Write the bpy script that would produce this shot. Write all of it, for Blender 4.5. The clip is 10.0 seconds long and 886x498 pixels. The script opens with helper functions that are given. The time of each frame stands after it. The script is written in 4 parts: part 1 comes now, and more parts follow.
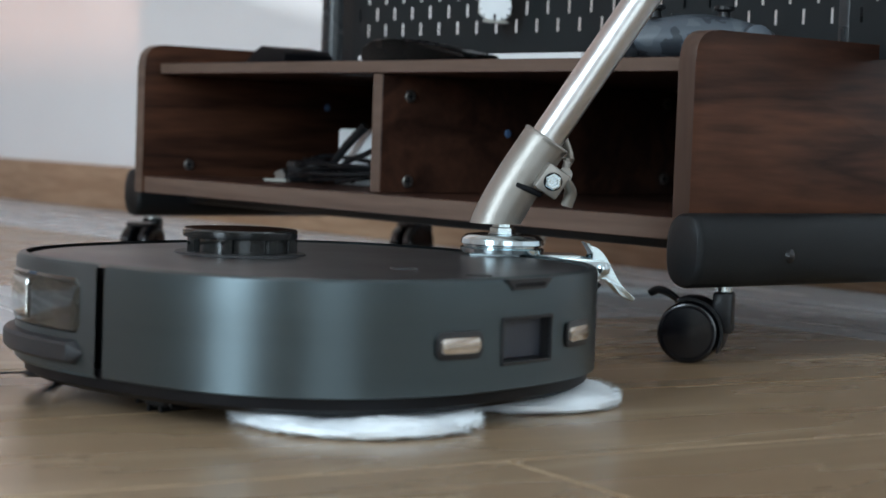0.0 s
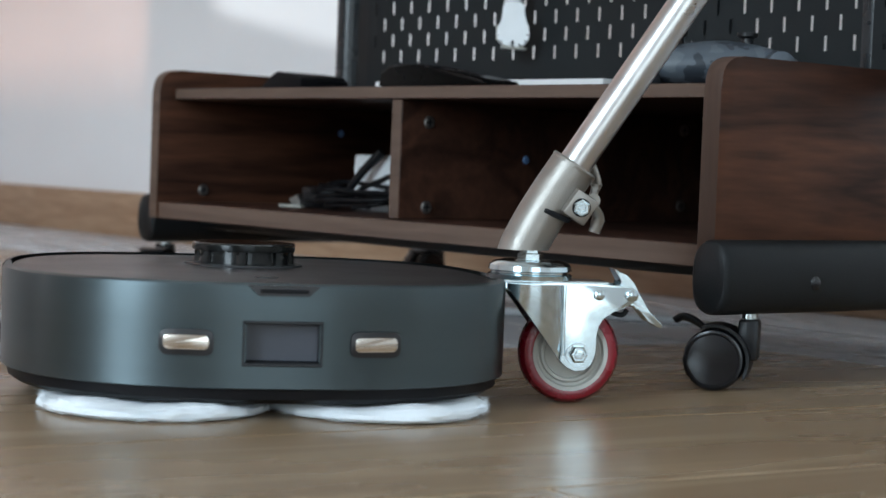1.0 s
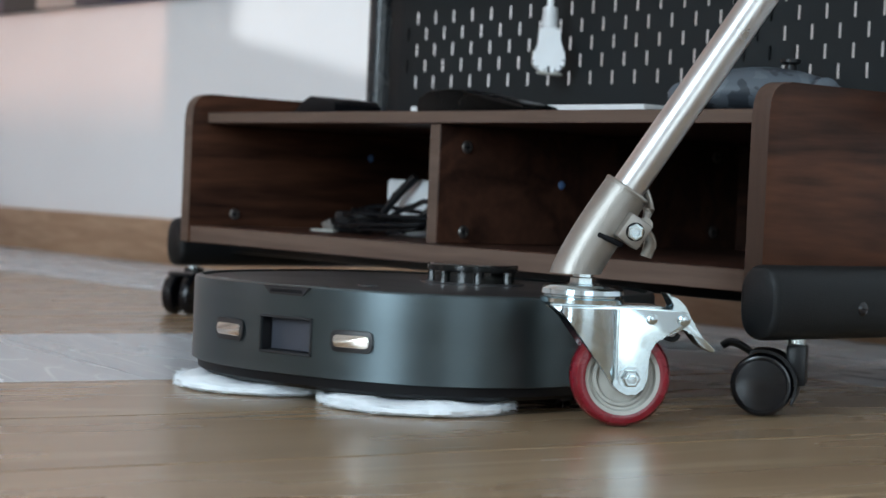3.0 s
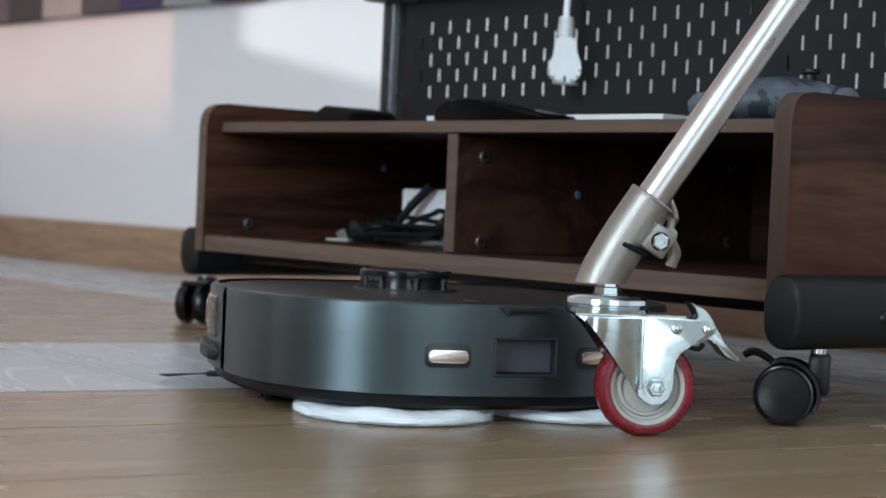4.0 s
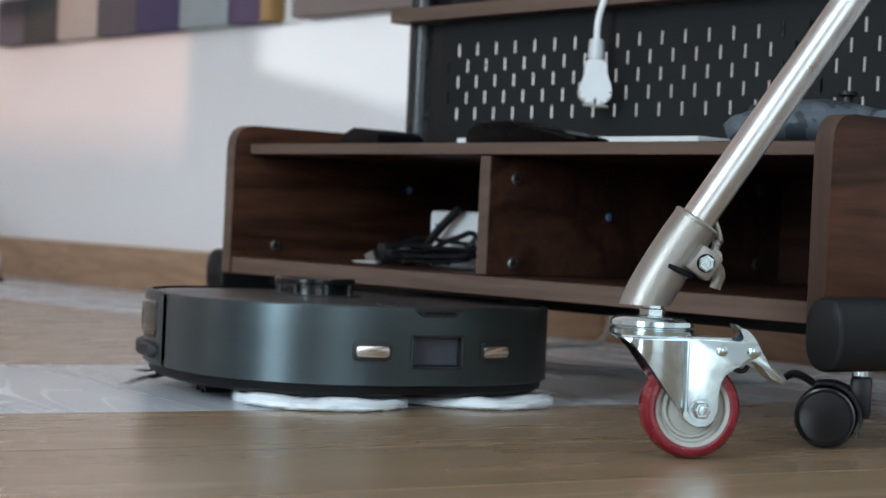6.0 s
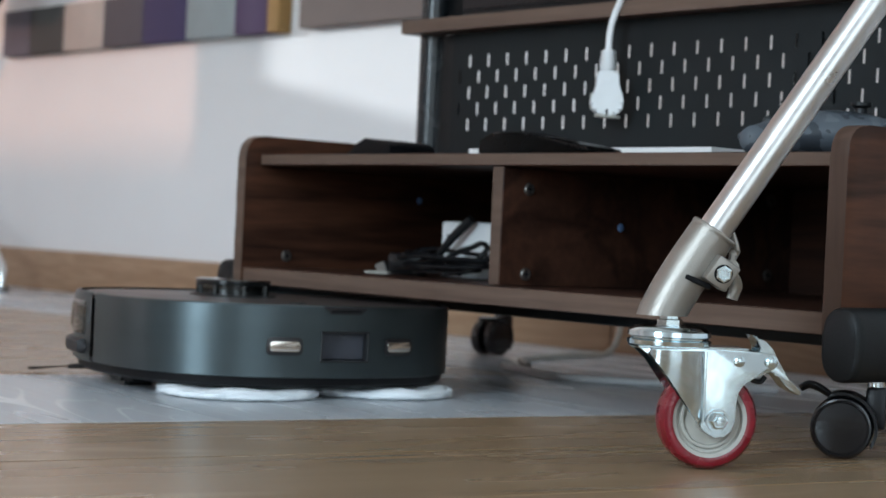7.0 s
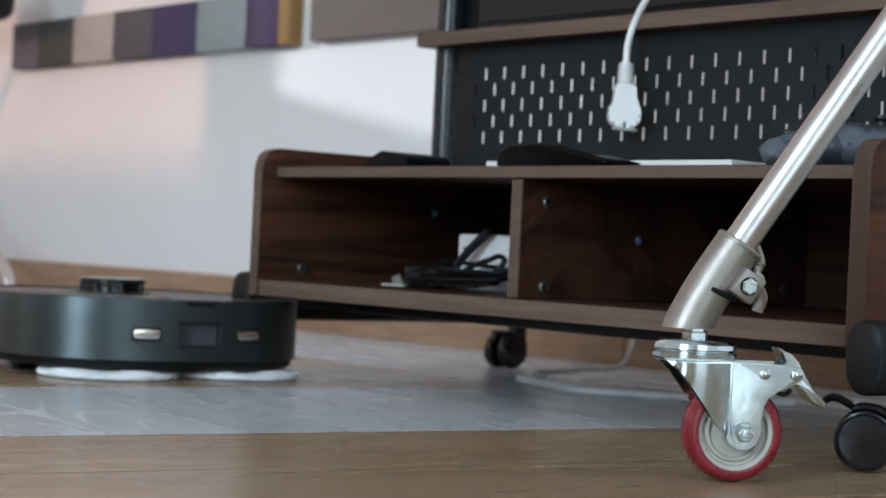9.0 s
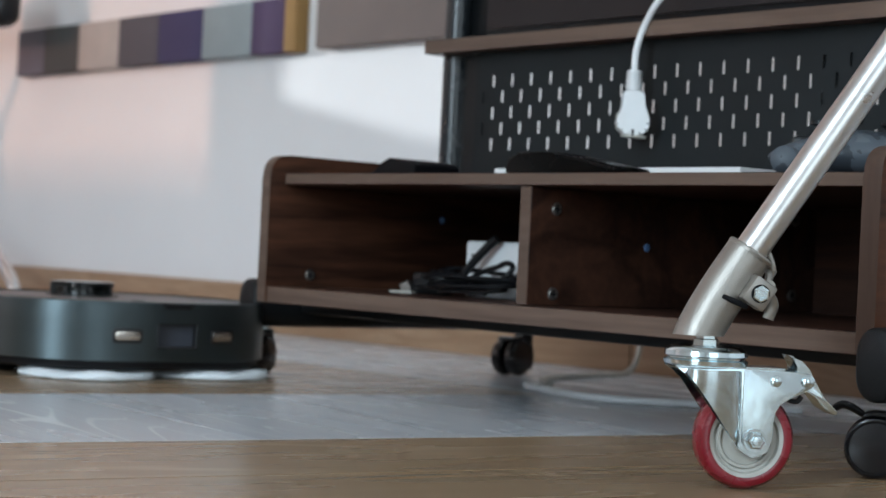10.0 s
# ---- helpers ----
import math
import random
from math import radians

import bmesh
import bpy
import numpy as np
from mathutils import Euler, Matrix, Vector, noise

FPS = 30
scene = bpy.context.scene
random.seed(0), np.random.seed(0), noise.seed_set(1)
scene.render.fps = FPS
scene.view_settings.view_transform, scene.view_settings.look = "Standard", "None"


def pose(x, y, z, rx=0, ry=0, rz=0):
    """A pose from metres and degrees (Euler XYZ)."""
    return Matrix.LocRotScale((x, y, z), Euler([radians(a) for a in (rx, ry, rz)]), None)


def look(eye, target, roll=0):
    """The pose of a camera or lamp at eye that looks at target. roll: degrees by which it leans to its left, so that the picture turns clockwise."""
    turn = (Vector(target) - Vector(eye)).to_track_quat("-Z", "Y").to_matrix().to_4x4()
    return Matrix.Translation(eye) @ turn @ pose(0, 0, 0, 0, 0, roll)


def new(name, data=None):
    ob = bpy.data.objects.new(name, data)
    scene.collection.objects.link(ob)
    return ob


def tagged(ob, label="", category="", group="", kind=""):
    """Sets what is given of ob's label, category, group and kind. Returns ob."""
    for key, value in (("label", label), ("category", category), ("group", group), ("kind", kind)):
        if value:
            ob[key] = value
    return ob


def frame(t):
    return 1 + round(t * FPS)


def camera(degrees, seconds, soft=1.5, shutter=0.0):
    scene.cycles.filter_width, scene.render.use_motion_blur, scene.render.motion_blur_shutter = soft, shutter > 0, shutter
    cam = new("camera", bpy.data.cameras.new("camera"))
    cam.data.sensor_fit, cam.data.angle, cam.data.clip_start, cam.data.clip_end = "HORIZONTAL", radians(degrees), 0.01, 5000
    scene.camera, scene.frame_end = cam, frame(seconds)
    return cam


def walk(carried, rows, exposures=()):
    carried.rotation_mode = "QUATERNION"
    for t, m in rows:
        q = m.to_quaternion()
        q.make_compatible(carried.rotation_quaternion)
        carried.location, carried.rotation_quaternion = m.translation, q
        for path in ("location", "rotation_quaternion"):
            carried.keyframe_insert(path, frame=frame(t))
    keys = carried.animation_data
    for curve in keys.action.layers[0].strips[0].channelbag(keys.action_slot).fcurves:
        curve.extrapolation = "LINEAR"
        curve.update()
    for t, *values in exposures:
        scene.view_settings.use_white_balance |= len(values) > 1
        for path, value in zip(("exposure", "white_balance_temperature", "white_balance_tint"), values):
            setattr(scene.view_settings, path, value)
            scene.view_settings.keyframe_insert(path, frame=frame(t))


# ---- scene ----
cam = camera(26.73, 10.0, shutter=0.3)
PATH = [
    (0, (0.3793, -0.2198, 0.1716), (-1.1615, 1.0494, 0.0494), 2.07),
    (0.5, (0.3674, -0.2267, 0.1697), (-1.1717, 1.0464, 0.0678), 2.20),
    (1, (0.3596, -0.2345, 0.1695), (-1.1792, 1.0398, 0.0766), 2.23),
    (1.5, (0.3539, -0.2440, 0.1669), (-1.1843, 1.0316, 0.0834), 2.40),
    (2, (0.3453, -0.2518, 0.1663), (-1.1921, 1.0253, 0.0912), 2.43),
    (2.5, (0.3390, -0.2585, 0.1649), (-1.1987, 1.0185, 0.0976), 2.48),
    (4, (0.3205, -0.2820, 0.1631), (-1.2148, 0.9988, 0.1113), 2.58),
    (4.5, (0.3136, -0.2894, 0.1618), (-1.2211, 0.9923, 0.1186), 2.64),
    (5, (0.3082, -0.2955, 0.1617), (-1.2270, 0.9858, 0.1237), 2.63),
    (5.5, (0.3027, -0.3009, 0.1610), (-1.2324, 0.9807, 0.1281), 2.63),
    (7, (0.2909, -0.3174, 0.1595), (-1.2443, 0.9643, 0.1443), 2.70),
    (7.5, (0.2875, -0.3209, 0.1586), (-1.2474, 0.9613, 0.1485), 2.73),
    (8, (0.2850, -0.3242, 0.1584), (-1.2499, 0.9580, 0.1529), 2.76),
    (8.5, (0.2824, -0.3285, 0.1586), (-1.2526, 0.9536, 0.1541), 2.77),
    (9, (0.2790, -0.3312, 0.1577), (-1.2567, 0.9500, 0.1569), 2.78),
    (9.5, (0.2764, -0.3349, 0.1572), (-1.2598, 0.9458, 0.1613), 2.79),
    (10, (0.2760, -0.3380, 0.1579), (-1.2610, 0.9416, 0.1639), 2.81),
]
walk(cam, [(t, look(eye, target, roll)) for t, eye, target, roll in PATH])

cam.data.dof.use_dof = True
cam.data.dof.focus_distance = 1.38
cam.data.dof.aperture_fstop = 10.0

# ---- world, daylight through the windows, added wall lamps, exposure ----
world = bpy.data.worlds.new("sky")
scene.world = world
world.use_nodes = True
wn = world.node_tree.nodes
sky = wn.new("ShaderNodeTexSky")
sky.sky_type, sky.sun_disc = "NISHITA", False
sky.sun_elevation, sky.sun_rotation = radians(38), radians(200)
world.node_tree.links.new(sky.outputs[0], wn["Background"].inputs[0])
wn["Background"].inputs[1].default_value = 0.1


def area_lamp(name, place, target, w, h, watts, colour):
    data = bpy.data.lights.new(name, "AREA")
    data.shape, data.size, data.size_y = "RECTANGLE", w, h
    data.energy, data.color = watts, colour
    lamp = new(name, data)
    lamp.matrix_world = look(place, target)
    return lamp


area_lamp("window_light_rear", (0.10, -2.57, 1.35), (-0.30, 0, 1.0), 1.0, 1.8, 86, (0.71, 0.88, 1.0))
area_lamp("window_light_right", (2.37, -0.85, 1.16), (0, -0.4, 0.9), 1.4, 2.2, 24, (0.76, 0.91, 1.0))
# added warm fill, set in the made-up corner opening
area_lamp("warm_fill_lamp", (-3.80, -2.57, 1.55), (-2.0, 0.6, 0.6), 1.1, 1.2, 7, (1.0, 0.76, 0.70))
# added small lamps outside made-up openings: a cool and a warm patch on the far wall
area_lamp("wall_patch_lamp", (-7.50, -1.25, 1.37), (-2.2, 1.618, 0.5), 0.035, 0.03, 200, (0.92, 0.97, 1.0))
area_lamp("pink_patch_lamp", (-3.39, -4.60, 1.185), (-3.3, 1.618, 0.6), 0.02, 0.06, 95, (1.0, 0.50, 0.33))
scene.view_settings.exposure = 0.0


# ---- materials ----
def material(name):
    m = bpy.data.materials.new(name)
    m.use_nodes = True
    return m, m.node_tree.nodes, m.node_tree.links, m.node_tree.nodes["Principled BSDF"]


def surface(name, colour, rough=0.5, metal=0.0, vary=0.15, scale=30.0, bump=0.0, fine=400.0, stretch=(1, 1, 1), coat=0.0, brushed=0.0, smudge=0.1, spec=0.5):
    """A procedural surface: base colour varied at two scales, roughness smudges and a fine bump."""
    m, n, l, p = material(name)
    tc = n.new("ShaderNodeTexCoord")
    mp = n.new("ShaderNodeMapping")
    mp.inputs["Scale"].default_value = stretch
    l.new(tc.outputs["Object"], mp.inputs[0])
    big, small = n.new("ShaderNodeTexNoise"), n.new("ShaderNodeTexNoise")
    big.inputs["Scale"].default_value, small.inputs["Scale"].default_value = scale, fine
    big.inputs["Detail"].default_value = 4
    for t in (big, small):
        l.new(mp.outputs[0], t.inputs["Vector"])
    ramp = n.new("ShaderNodeValToRGB")
    lo, hi = 1 - vary, 1 + vary
    ramp.color_ramp.elements[0].position, ramp.color_ramp.elements[1].position = 0.3, 0.7
    ramp.color_ramp.elements[0].color = (*[c * lo for c in colour], 1)
    ramp.color_ramp.elements[1].color = (*[min(1, c * hi) for c in colour], 1)
    l.new(big.outputs["Fac"], ramp.inputs[0])
    l.new(ramp.outputs[0], p.inputs["Base Color"])
    rr = n.new("ShaderNodeMapRange")
    rr.inputs["To Min"].default_value, rr.inputs["To Max"].default_value = max(0.02, rough - smudge), min(1, rough + smudge)
    l.new(big.outputs["Fac"], rr.inputs["Value"])
    l.new(rr.outputs[0], p.inputs["Roughness"])
    p.inputs["Metallic"].default_value = metal
    p.inputs["Coat Weight"].default_value = coat
    p.inputs["Coat Roughness"].default_value = 0.1
    p.inputs["Specular IOR Level"].default_value = spec
    if brushed:     # brush lines run round the thing, so that highlights stretch upright
        tan = n.new("ShaderNodeTangent")
        tan.direction_type, tan.axis = "RADIAL", "Z"
        l.new(tan.outputs[0], p.inputs["Tangent"])
        p.inputs["Anisotropic"].default_value, p.inputs["Anisotropic Rotation"].default_value = brushed, 0.25
    if bump:
        b = n.new("ShaderNodeBump")
        b.inputs["Strength"].default_value, b.inputs["Distance"].default_value = bump, 0.001
        l.new(small.outputs["Fac"], b.inputs["Height"])
        l.new(b.outputs[0], p.inputs["Normal"])
    return m


def wood(name, dark, light, rough, along=(2.0, 26.0, 26.0), coat=0.0, figure=2.5, bump=0.15, spec=0.5):
    """Wood whose grain runs along the object's x: figure rings, fine pores, a tone of its own for each piece."""
    m, n, l, p = material(name)
    tc, info = n.new("ShaderNodeTexCoord"), n.new("ShaderNodeObjectInfo")
    add = n.new("ShaderNodeVectorMath")
    add.operation = "ADD"
    off = n.new("ShaderNodeVectorMath")
    off.operation = "SCALE"
    off.inputs[0].default_value, off.inputs["Scale"].default_value = (3.1, 7.7, 5.3), 1.0
    l.new(info.outputs["Random"], off.inputs["Scale"])
    l.new(tc.outputs["Object"], add.inputs[0])
    l.new(off.outputs[0], add.inputs[1])
    mp = n.new("ShaderNodeMapping")
    mp.inputs["Scale"].default_value = along
    l.new(add.outputs[0], mp.inputs[0])
    broad = n.new("ShaderNodeTexNoise")
    broad.inputs["Scale"].default_value, broad.inputs["Detail"].default_value, broad.inputs["Distortion"].default_value = 0.8, 5, 0.7
    l.new(mp.outputs[0], broad.inputs["Vector"])
    rings = n.new("ShaderNodeMath")
    rings.operation = "MULTIPLY"
    rings.inputs[1].default_value = figure * 6.0
    l.new(broad.outputs["Fac"], rings.inputs[0])
    saw = n.new("ShaderNodeMath")
    saw.operation = "PINGPONG"
    saw.inputs[1].default_value = 1.0
    l.new(rings.outputs[0], saw.inputs[0])
    pores = n.new("ShaderNodeTexNoise")
    pores.inputs["Scale"].default_value, pores.inputs["Detail"].default_value = 9.0, 4
    l.new(mp.outputs[0], pores.inputs["Vector"])
    mix = n.new("ShaderNodeMix")
    mix.inputs["Factor"].default_value = 0.55
    l.new(saw.outputs[0], mix.inputs["A"])
    l.new(pores.outputs["Fac"], mix.inputs["B"])
    ramp = n.new("ShaderNodeValToRGB")
    ramp.color_ramp.elements[0].position, ramp.color_ramp.elements[1].position = 0.2, 0.8
    ramp.color_ramp.elements[0].color, ramp.color_ramp.elements[1].color = (*dark, 1), (*light, 1)
    l.new(mix.outputs["Result"], ramp.inputs[0])
    hue = n.new("ShaderNodeHueSaturation")
    tone = n.new("ShaderNodeMapRange")
    tone.inputs["To Min"].default_value, tone.inputs["To Max"].default_value = 0.88, 1.12
    l.new(info.outputs["Random"], tone.inputs["Value"])
    l.new(tone.outputs[0], hue.inputs["Value"])
    l.new(ramp.outputs[0], hue.inputs["Color"])
    l.new(hue.outputs[0], p.inputs["Base Color"])
    rr = n.new("ShaderNodeMapRange")
    rr.inputs["To Min"].default_value, rr.inputs["To Max"].default_value = rough - 0.06, rough + 0.08
    l.new(pores.outputs["Fac"], rr.inputs["Value"])
    l.new(rr.outputs[0], p.inputs["Roughness"])
    p.inputs["Coat Weight"].default_value, p.inputs["Coat Roughness"].default_value = coat, 0.12
    p.inputs["Specular IOR Level"].default_value = spec
    b = n.new("ShaderNodeBump")
    b.inputs["Strength"].default_value, b.inputs["Distance"].default_value = bump, 0.0006
    l.new(mix.outputs["Result"], b.inputs["Height"])
    l.new(b.outputs[0], p.inputs["Normal"])
    return m


def plank_wood(name, dark, light, line, rough, rings, amount):
    """Lacquered floor wood along x: soft tone drift, patches of thin arched grain lines, short pores."""
    m, n, l, p = material(name)
    tc, info = n.new("ShaderNodeTexCoord"), n.new("ShaderNodeObjectInfo")
    off, add = n.new("ShaderNodeVectorMath"), n.new("ShaderNodeVectorMath")
    off.operation, add.operation = "SCALE", "ADD"
    off.inputs[0].default_value = (13.1, 7.7, 5.3)
    l.new(info.outputs["Random"], off.inputs["Scale"])
    l.new(tc.outputs["Object"], add.inputs[0])
    l.new(off.outputs[0], add.inputs[1])

    def noise(stretch, scale, detail, warp=0.0):
        mp, t = n.new("ShaderNodeMapping"), n.new("ShaderNodeTexNoise")
        mp.inputs["Scale"].default_value = stretch
        t.inputs["Scale"].default_value, t.inputs["Detail"].default_value, t.inputs["Distortion"].default_value = scale, detail, warp
        l.new(add.outputs[0], mp.inputs[0])
        l.new(mp.outputs[0], t.inputs["Vector"])
        return t.outputs["Fac"]

    def step(value, lo, hi, top=1.0):
        r = n.new("ShaderNodeMapRange")
        r.inputs["From Min"].default_value, r.inputs["From Max"].default_value, r.inputs["To Max"].default_value = lo, hi, top
        l.new(value, r.inputs["Value"])
        return r.outputs[0]

    def maths(op, a, b):
        x = n.new("ShaderNodeMath")
        x.operation = op
        for k, v in enumerate((a, b)):
            if isinstance(v, (int, float)):
                x.inputs[k].default_value = v
            else:
                l.new(v, x.inputs[k])
        return x.outputs[0]

    def blend(fac, a, b):
        x = n.new("ShaderNodeMix")
        x.data_type = "RGBA"
        l.new(fac, x.inputs["Factor"])
        for k, v in ((6, a), (7, b)):
            if isinstance(v, tuple):
                x.inputs[k].default_value = (*v, 1)
            else:
                l.new(v, x.inputs[k])
        return x.outputs[2]
    drift = step(noise((0.9, 6, 6), 1.0, 3), 0.3, 0.7)
    arch = maths("PINGPONG", maths("MULTIPLY", noise((1.3, 10, 10), 1.0, 2, 0.5), rings), 0.5)
    thin = step(arch, 0.40, 0.47)
    patch = step(noise((1.5, 5, 5), 1.3, 2), 0.44, 0.56)
    pores = step(noise((5, 110, 110), 1.0, 3), 0.56, 0.70)
    marks = maths("MULTIPLY", maths("ADD", maths("MULTIPLY", thin, patch), maths("MULTIPLY", pores, 0.22)), amount)
    colour = blend(marks, blend(drift, dark, light), line)
    hue = n.new("ShaderNodeHueSaturation")
    tone = n.new("ShaderNodeMapRange")
    tone.inputs["To Min"].default_value, tone.inputs["To Max"].default_value = 0.92, 1.08
    l.new(info.outputs["Random"], tone.inputs["Value"])
    l.new(tone.outputs[0], hue.inputs["Value"])
    l.new(colour, hue.inputs["Color"])
    l.new(hue.outputs[0], p.inputs["Base Color"])
    rr = n.new("ShaderNodeMapRange")
    rr.inputs["To Min"].default_value, rr.inputs["To Max"].default_value = rough - 0.03, rough + 0.07
    l.new(noise((2, 9, 9), 1.6, 3), rr.inputs["Value"])
    l.new(rr.outputs[0], p.inputs["Roughness"])
    b = n.new("ShaderNodeBump")
    b.inputs["Strength"].default_value, b.inputs["Distance"].default_value = 0.05, 0.0005
    l.new(marks, b.inputs["Height"])
    l.new(b.outputs[0], p.inputs["Normal"])
    return m


def camouflage(name, tones):
    """Hard-edged patches of three tones on satin plastic."""
    m, n, l, p = material(name)
    tc, t, ramp = n.new("ShaderNodeTexCoord"), n.new("ShaderNodeTexNoise"), n.new("ShaderNodeValToRGB")
    t.inputs["Scale"].default_value, t.inputs["Detail"].default_value = 42, 2
    l.new(tc.outputs["Object"], t.inputs["Vector"])
    ramp.color_ramp.interpolation = "CONSTANT"
    for k, (at, tone) in enumerate(zip((0.0, 0.43, 0.60), tones)):
        e = ramp.color_ramp.elements[k] if k < 2 else ramp.color_ramp.elements.new(at)
        e.position, e.color = at, (*tone, 1)
    l.new(t.outputs["Fac"], ramp.inputs[0])
    l.new(ramp.outputs[0], p.inputs["Base Color"])
    p.inputs["Roughness"].default_value, p.inputs["Specular IOR Level"].default_value = 0.45, 0.3
    return m


M = {
    "wall": surface("white_wall_paint", (0.88, 0.88, 0.89), 0.7, vary=0.02, scale=3, bump=0.15, fine=250),
    "ceiling": surface("ceiling_paint", (0.8, 0.8, 0.79), 0.8, vary=0.02, scale=3),
    "oak": plank_wood("oak_plank", (0.255, 0.171, 0.102), (0.318, 0.217, 0.132), (0.44, 0.32, 0.205), 0.25, 3.0, 0.4),
    "grey_oak": plank_wood("grey_oak_plank", (0.44, 0.465, 0.50), (0.53, 0.555, 0.59), (0.86, 0.87, 0.88), 0.25, 20.0, 0.62),
    "gap": surface("floor_joint", (0.78, 0.61, 0.40), 0.5),
    "base": wood("baseboard_wood", (0.30, 0.175, 0.10), (0.43, 0.28, 0.175), 0.45, along=(2, 20, 20)),
    "walnut": wood("walnut_laminate", (0.023, 0.0108, 0.0080), (0.080, 0.0340, 0.0215), 0.36, along=(1.8, 16, 16), figure=1.3, bump=0.05, spec=0.3),
    "edge": wood("edge_band", (0.084, 0.053, 0.040), (0.138, 0.090, 0.068), 0.5, along=(2, 30, 30), figure=1.0, bump=0.03, spec=0.3),
    "black": surface("black_powder_coat", (0.007, 0.008, 0.009), 0.42, spec=0.25, vary=0.2, scale=12, bump=0.3, fine=900),
    "post": surface("satin_black_tube", (0.012, 0.0145, 0.017), 0.26, spec=0.5, vary=0.2, scale=12),
    "black_plastic": surface("black_plastic", (0.007, 0.0075, 0.009), 0.34, spec=0.3, vary=0.15, scale=20, bump=0.05, fine=600),
    "peg": surface("dark_pegboard_steel", (0.0132, 0.0158, 0.0172), 0.6, spec=0.2, vary=0.15, scale=8, bump=0.2, fine=800),
    "robot": surface("brushed_gunmetal", (0.092, 0.115, 0.123), 0.45, 0.92, vary=0.05, scale=8, brushed=0.8, bump=0.03, fine=500, stretch=(0.15, 0.15, 6.0), smudge=0.04),
    "robot_dark": surface("robot_dark_plastic", (0.014, 0.014, 0.016), 0.5, vary=0.1, scale=15, bump=0.1, fine=900),
    "underbody": surface("robot_underbody", (0.006, 0.0055, 0.0065), 0.5, spec=0.2, vary=0.1, scale=15, bump=0.1, fine=900),
    "robot_top": surface("robot_top_plastic", (0.016, 0.015, 0.0165), 0.36, vary=0.06, scale=10, bump=0.06, fine=1200),
    "gloss": surface("glossy_black", (0.007, 0.008, 0.008), 0.07, vary=0.1, spec=1.0, smudge=0.03),
    "sensor": surface("dark_mirror_window", (0.12, 0.125, 0.12), 0.07, 0.9, vary=0.3, scale=30, bump=0.25, fine=50, stretch=(1, 1, 0.15), smudge=0.03),
    "lens": surface("silvery_lens", (0.70, 0.71, 0.68), 0.16, 0.95, vary=0.25, scale=40, stretch=(1, 1, 0.2)),
    "gold": surface("contact_metal", (0.74, 0.68, 0.61), 0.22, 1.0, vary=0.05, scale=60),
    "zinc": surface("zinc_plated_steel", (0.62, 0.71, 0.74), 0.13, 1.0, vary=0.08, scale=45, bump=0.14, fine=48, smudge=0.05),
    "steel": surface("brushed_steel_tube", (0.60, 0.59, 0.58), 0.31, 1.0, vary=0.06, scale=40, bump=0.03, fine=300, stretch=(1, 1, 1)),
    "cast": surface("painted_cast_metal", (0.31, 0.288, 0.262), 0.38, 0.75, vary=0.06, scale=60, bump=0.25, fine=900),
    "red": surface("red_polyurethane", (0.195, 0.006, 0.015), 0.28, vary=0.12, scale=50, coat=0.3),
    "rim": surface("grey_nylon_rim", (0.44, 0.43, 0.39), 0.45, vary=0.06, scale=60),
    "cable_white": surface("white_cable_sheath", (0.9, 0.91, 0.92), 0.3, vary=0.02),
    "white_plastic": surface("white_plastic", (0.78, 0.79, 0.80), 0.35, vary=0.03, scale=40),
    "paper": surface("white_paper", (0.8, 0.8, 0.8), 0.7, vary=0.03),
    "mop": surface("white_microfibre", (0.88, 0.92, 0.96), 0.95, vary=0.06, scale=90, bump=0.8, fine=500),
    "camo_grey": camouflage("grey_camouflage", ((0.035, 0.042, 0.052), (0.085, 0.100, 0.118), (0.115, 0.132, 0.15))),
    "matte_black": surface("matte_black_plastic", (0.004, 0.004, 0.005), 0.42, spec=0.12, vary=0.15, scale=25),
    "caster": surface("caster_gloss_black", (0.006, 0.006, 0.008), 0.2, spec=0.5, vary=0.15, scale=20),
    "screen": surface("dark_screen", (0.016, 0.013, 0.014), 0.4, spec=0.25, vary=0.1, scale=4),
    "chrome": surface("chrome", (0.75, 0.76, 0.77), 0.09, 1.0, vary=0.03),
    "flap": surface("slate_flap", (0.046, 0.050, 0.064), 0.4, vary=0.08, scale=30),
    "fitting": surface("dull_fitting_metal", (0.30, 0.285, 0.27), 0.30, 0.9, vary=0.1, scale=60),
    "gloss_case": surface("glossy_black_case", (0.003, 0.003, 0.003), 0.26, spec=0.08, vary=0.1, scale=30, smudge=0.05),
    "led": surface("screw_cap_blue", (0.12, 0.22, 0.42), 0.25, vary=0.1),
}


# ---- mesh helpers ----
def link_mesh(name, bm, mat, smooth=True):
    me = bpy.data.meshes.new(name)
    bmesh.ops.recalc_face_normals(bm, faces=bm.faces)
    bm.to_mesh(me)
    bm.free()
    mats = mat if isinstance(mat, (list, tuple)) else [mat]
    for x in mats:
        me.materials.append(M[x])
    if smooth:
        me.polygons.foreach_set("use_smooth", [True] * len(me.polygons))
        me.set_sharp_from_angle(angle=radians(35))
    return me


def part(name, bm, mat, parent=None, label="", m=None):
    ob = new(name, link_mesh(name, bm, mat))
    if parent is not None:
        ob.parent = parent
    if m is not None:
        ob.matrix_basis = m
    if label:
        ob["label"] = label
    return ob


def thing(name, label, category, m=None, group=""):
    ob = tagged(new(name), label, category, group)
    if m is not None:
        ob.matrix_basis = m
    return ob


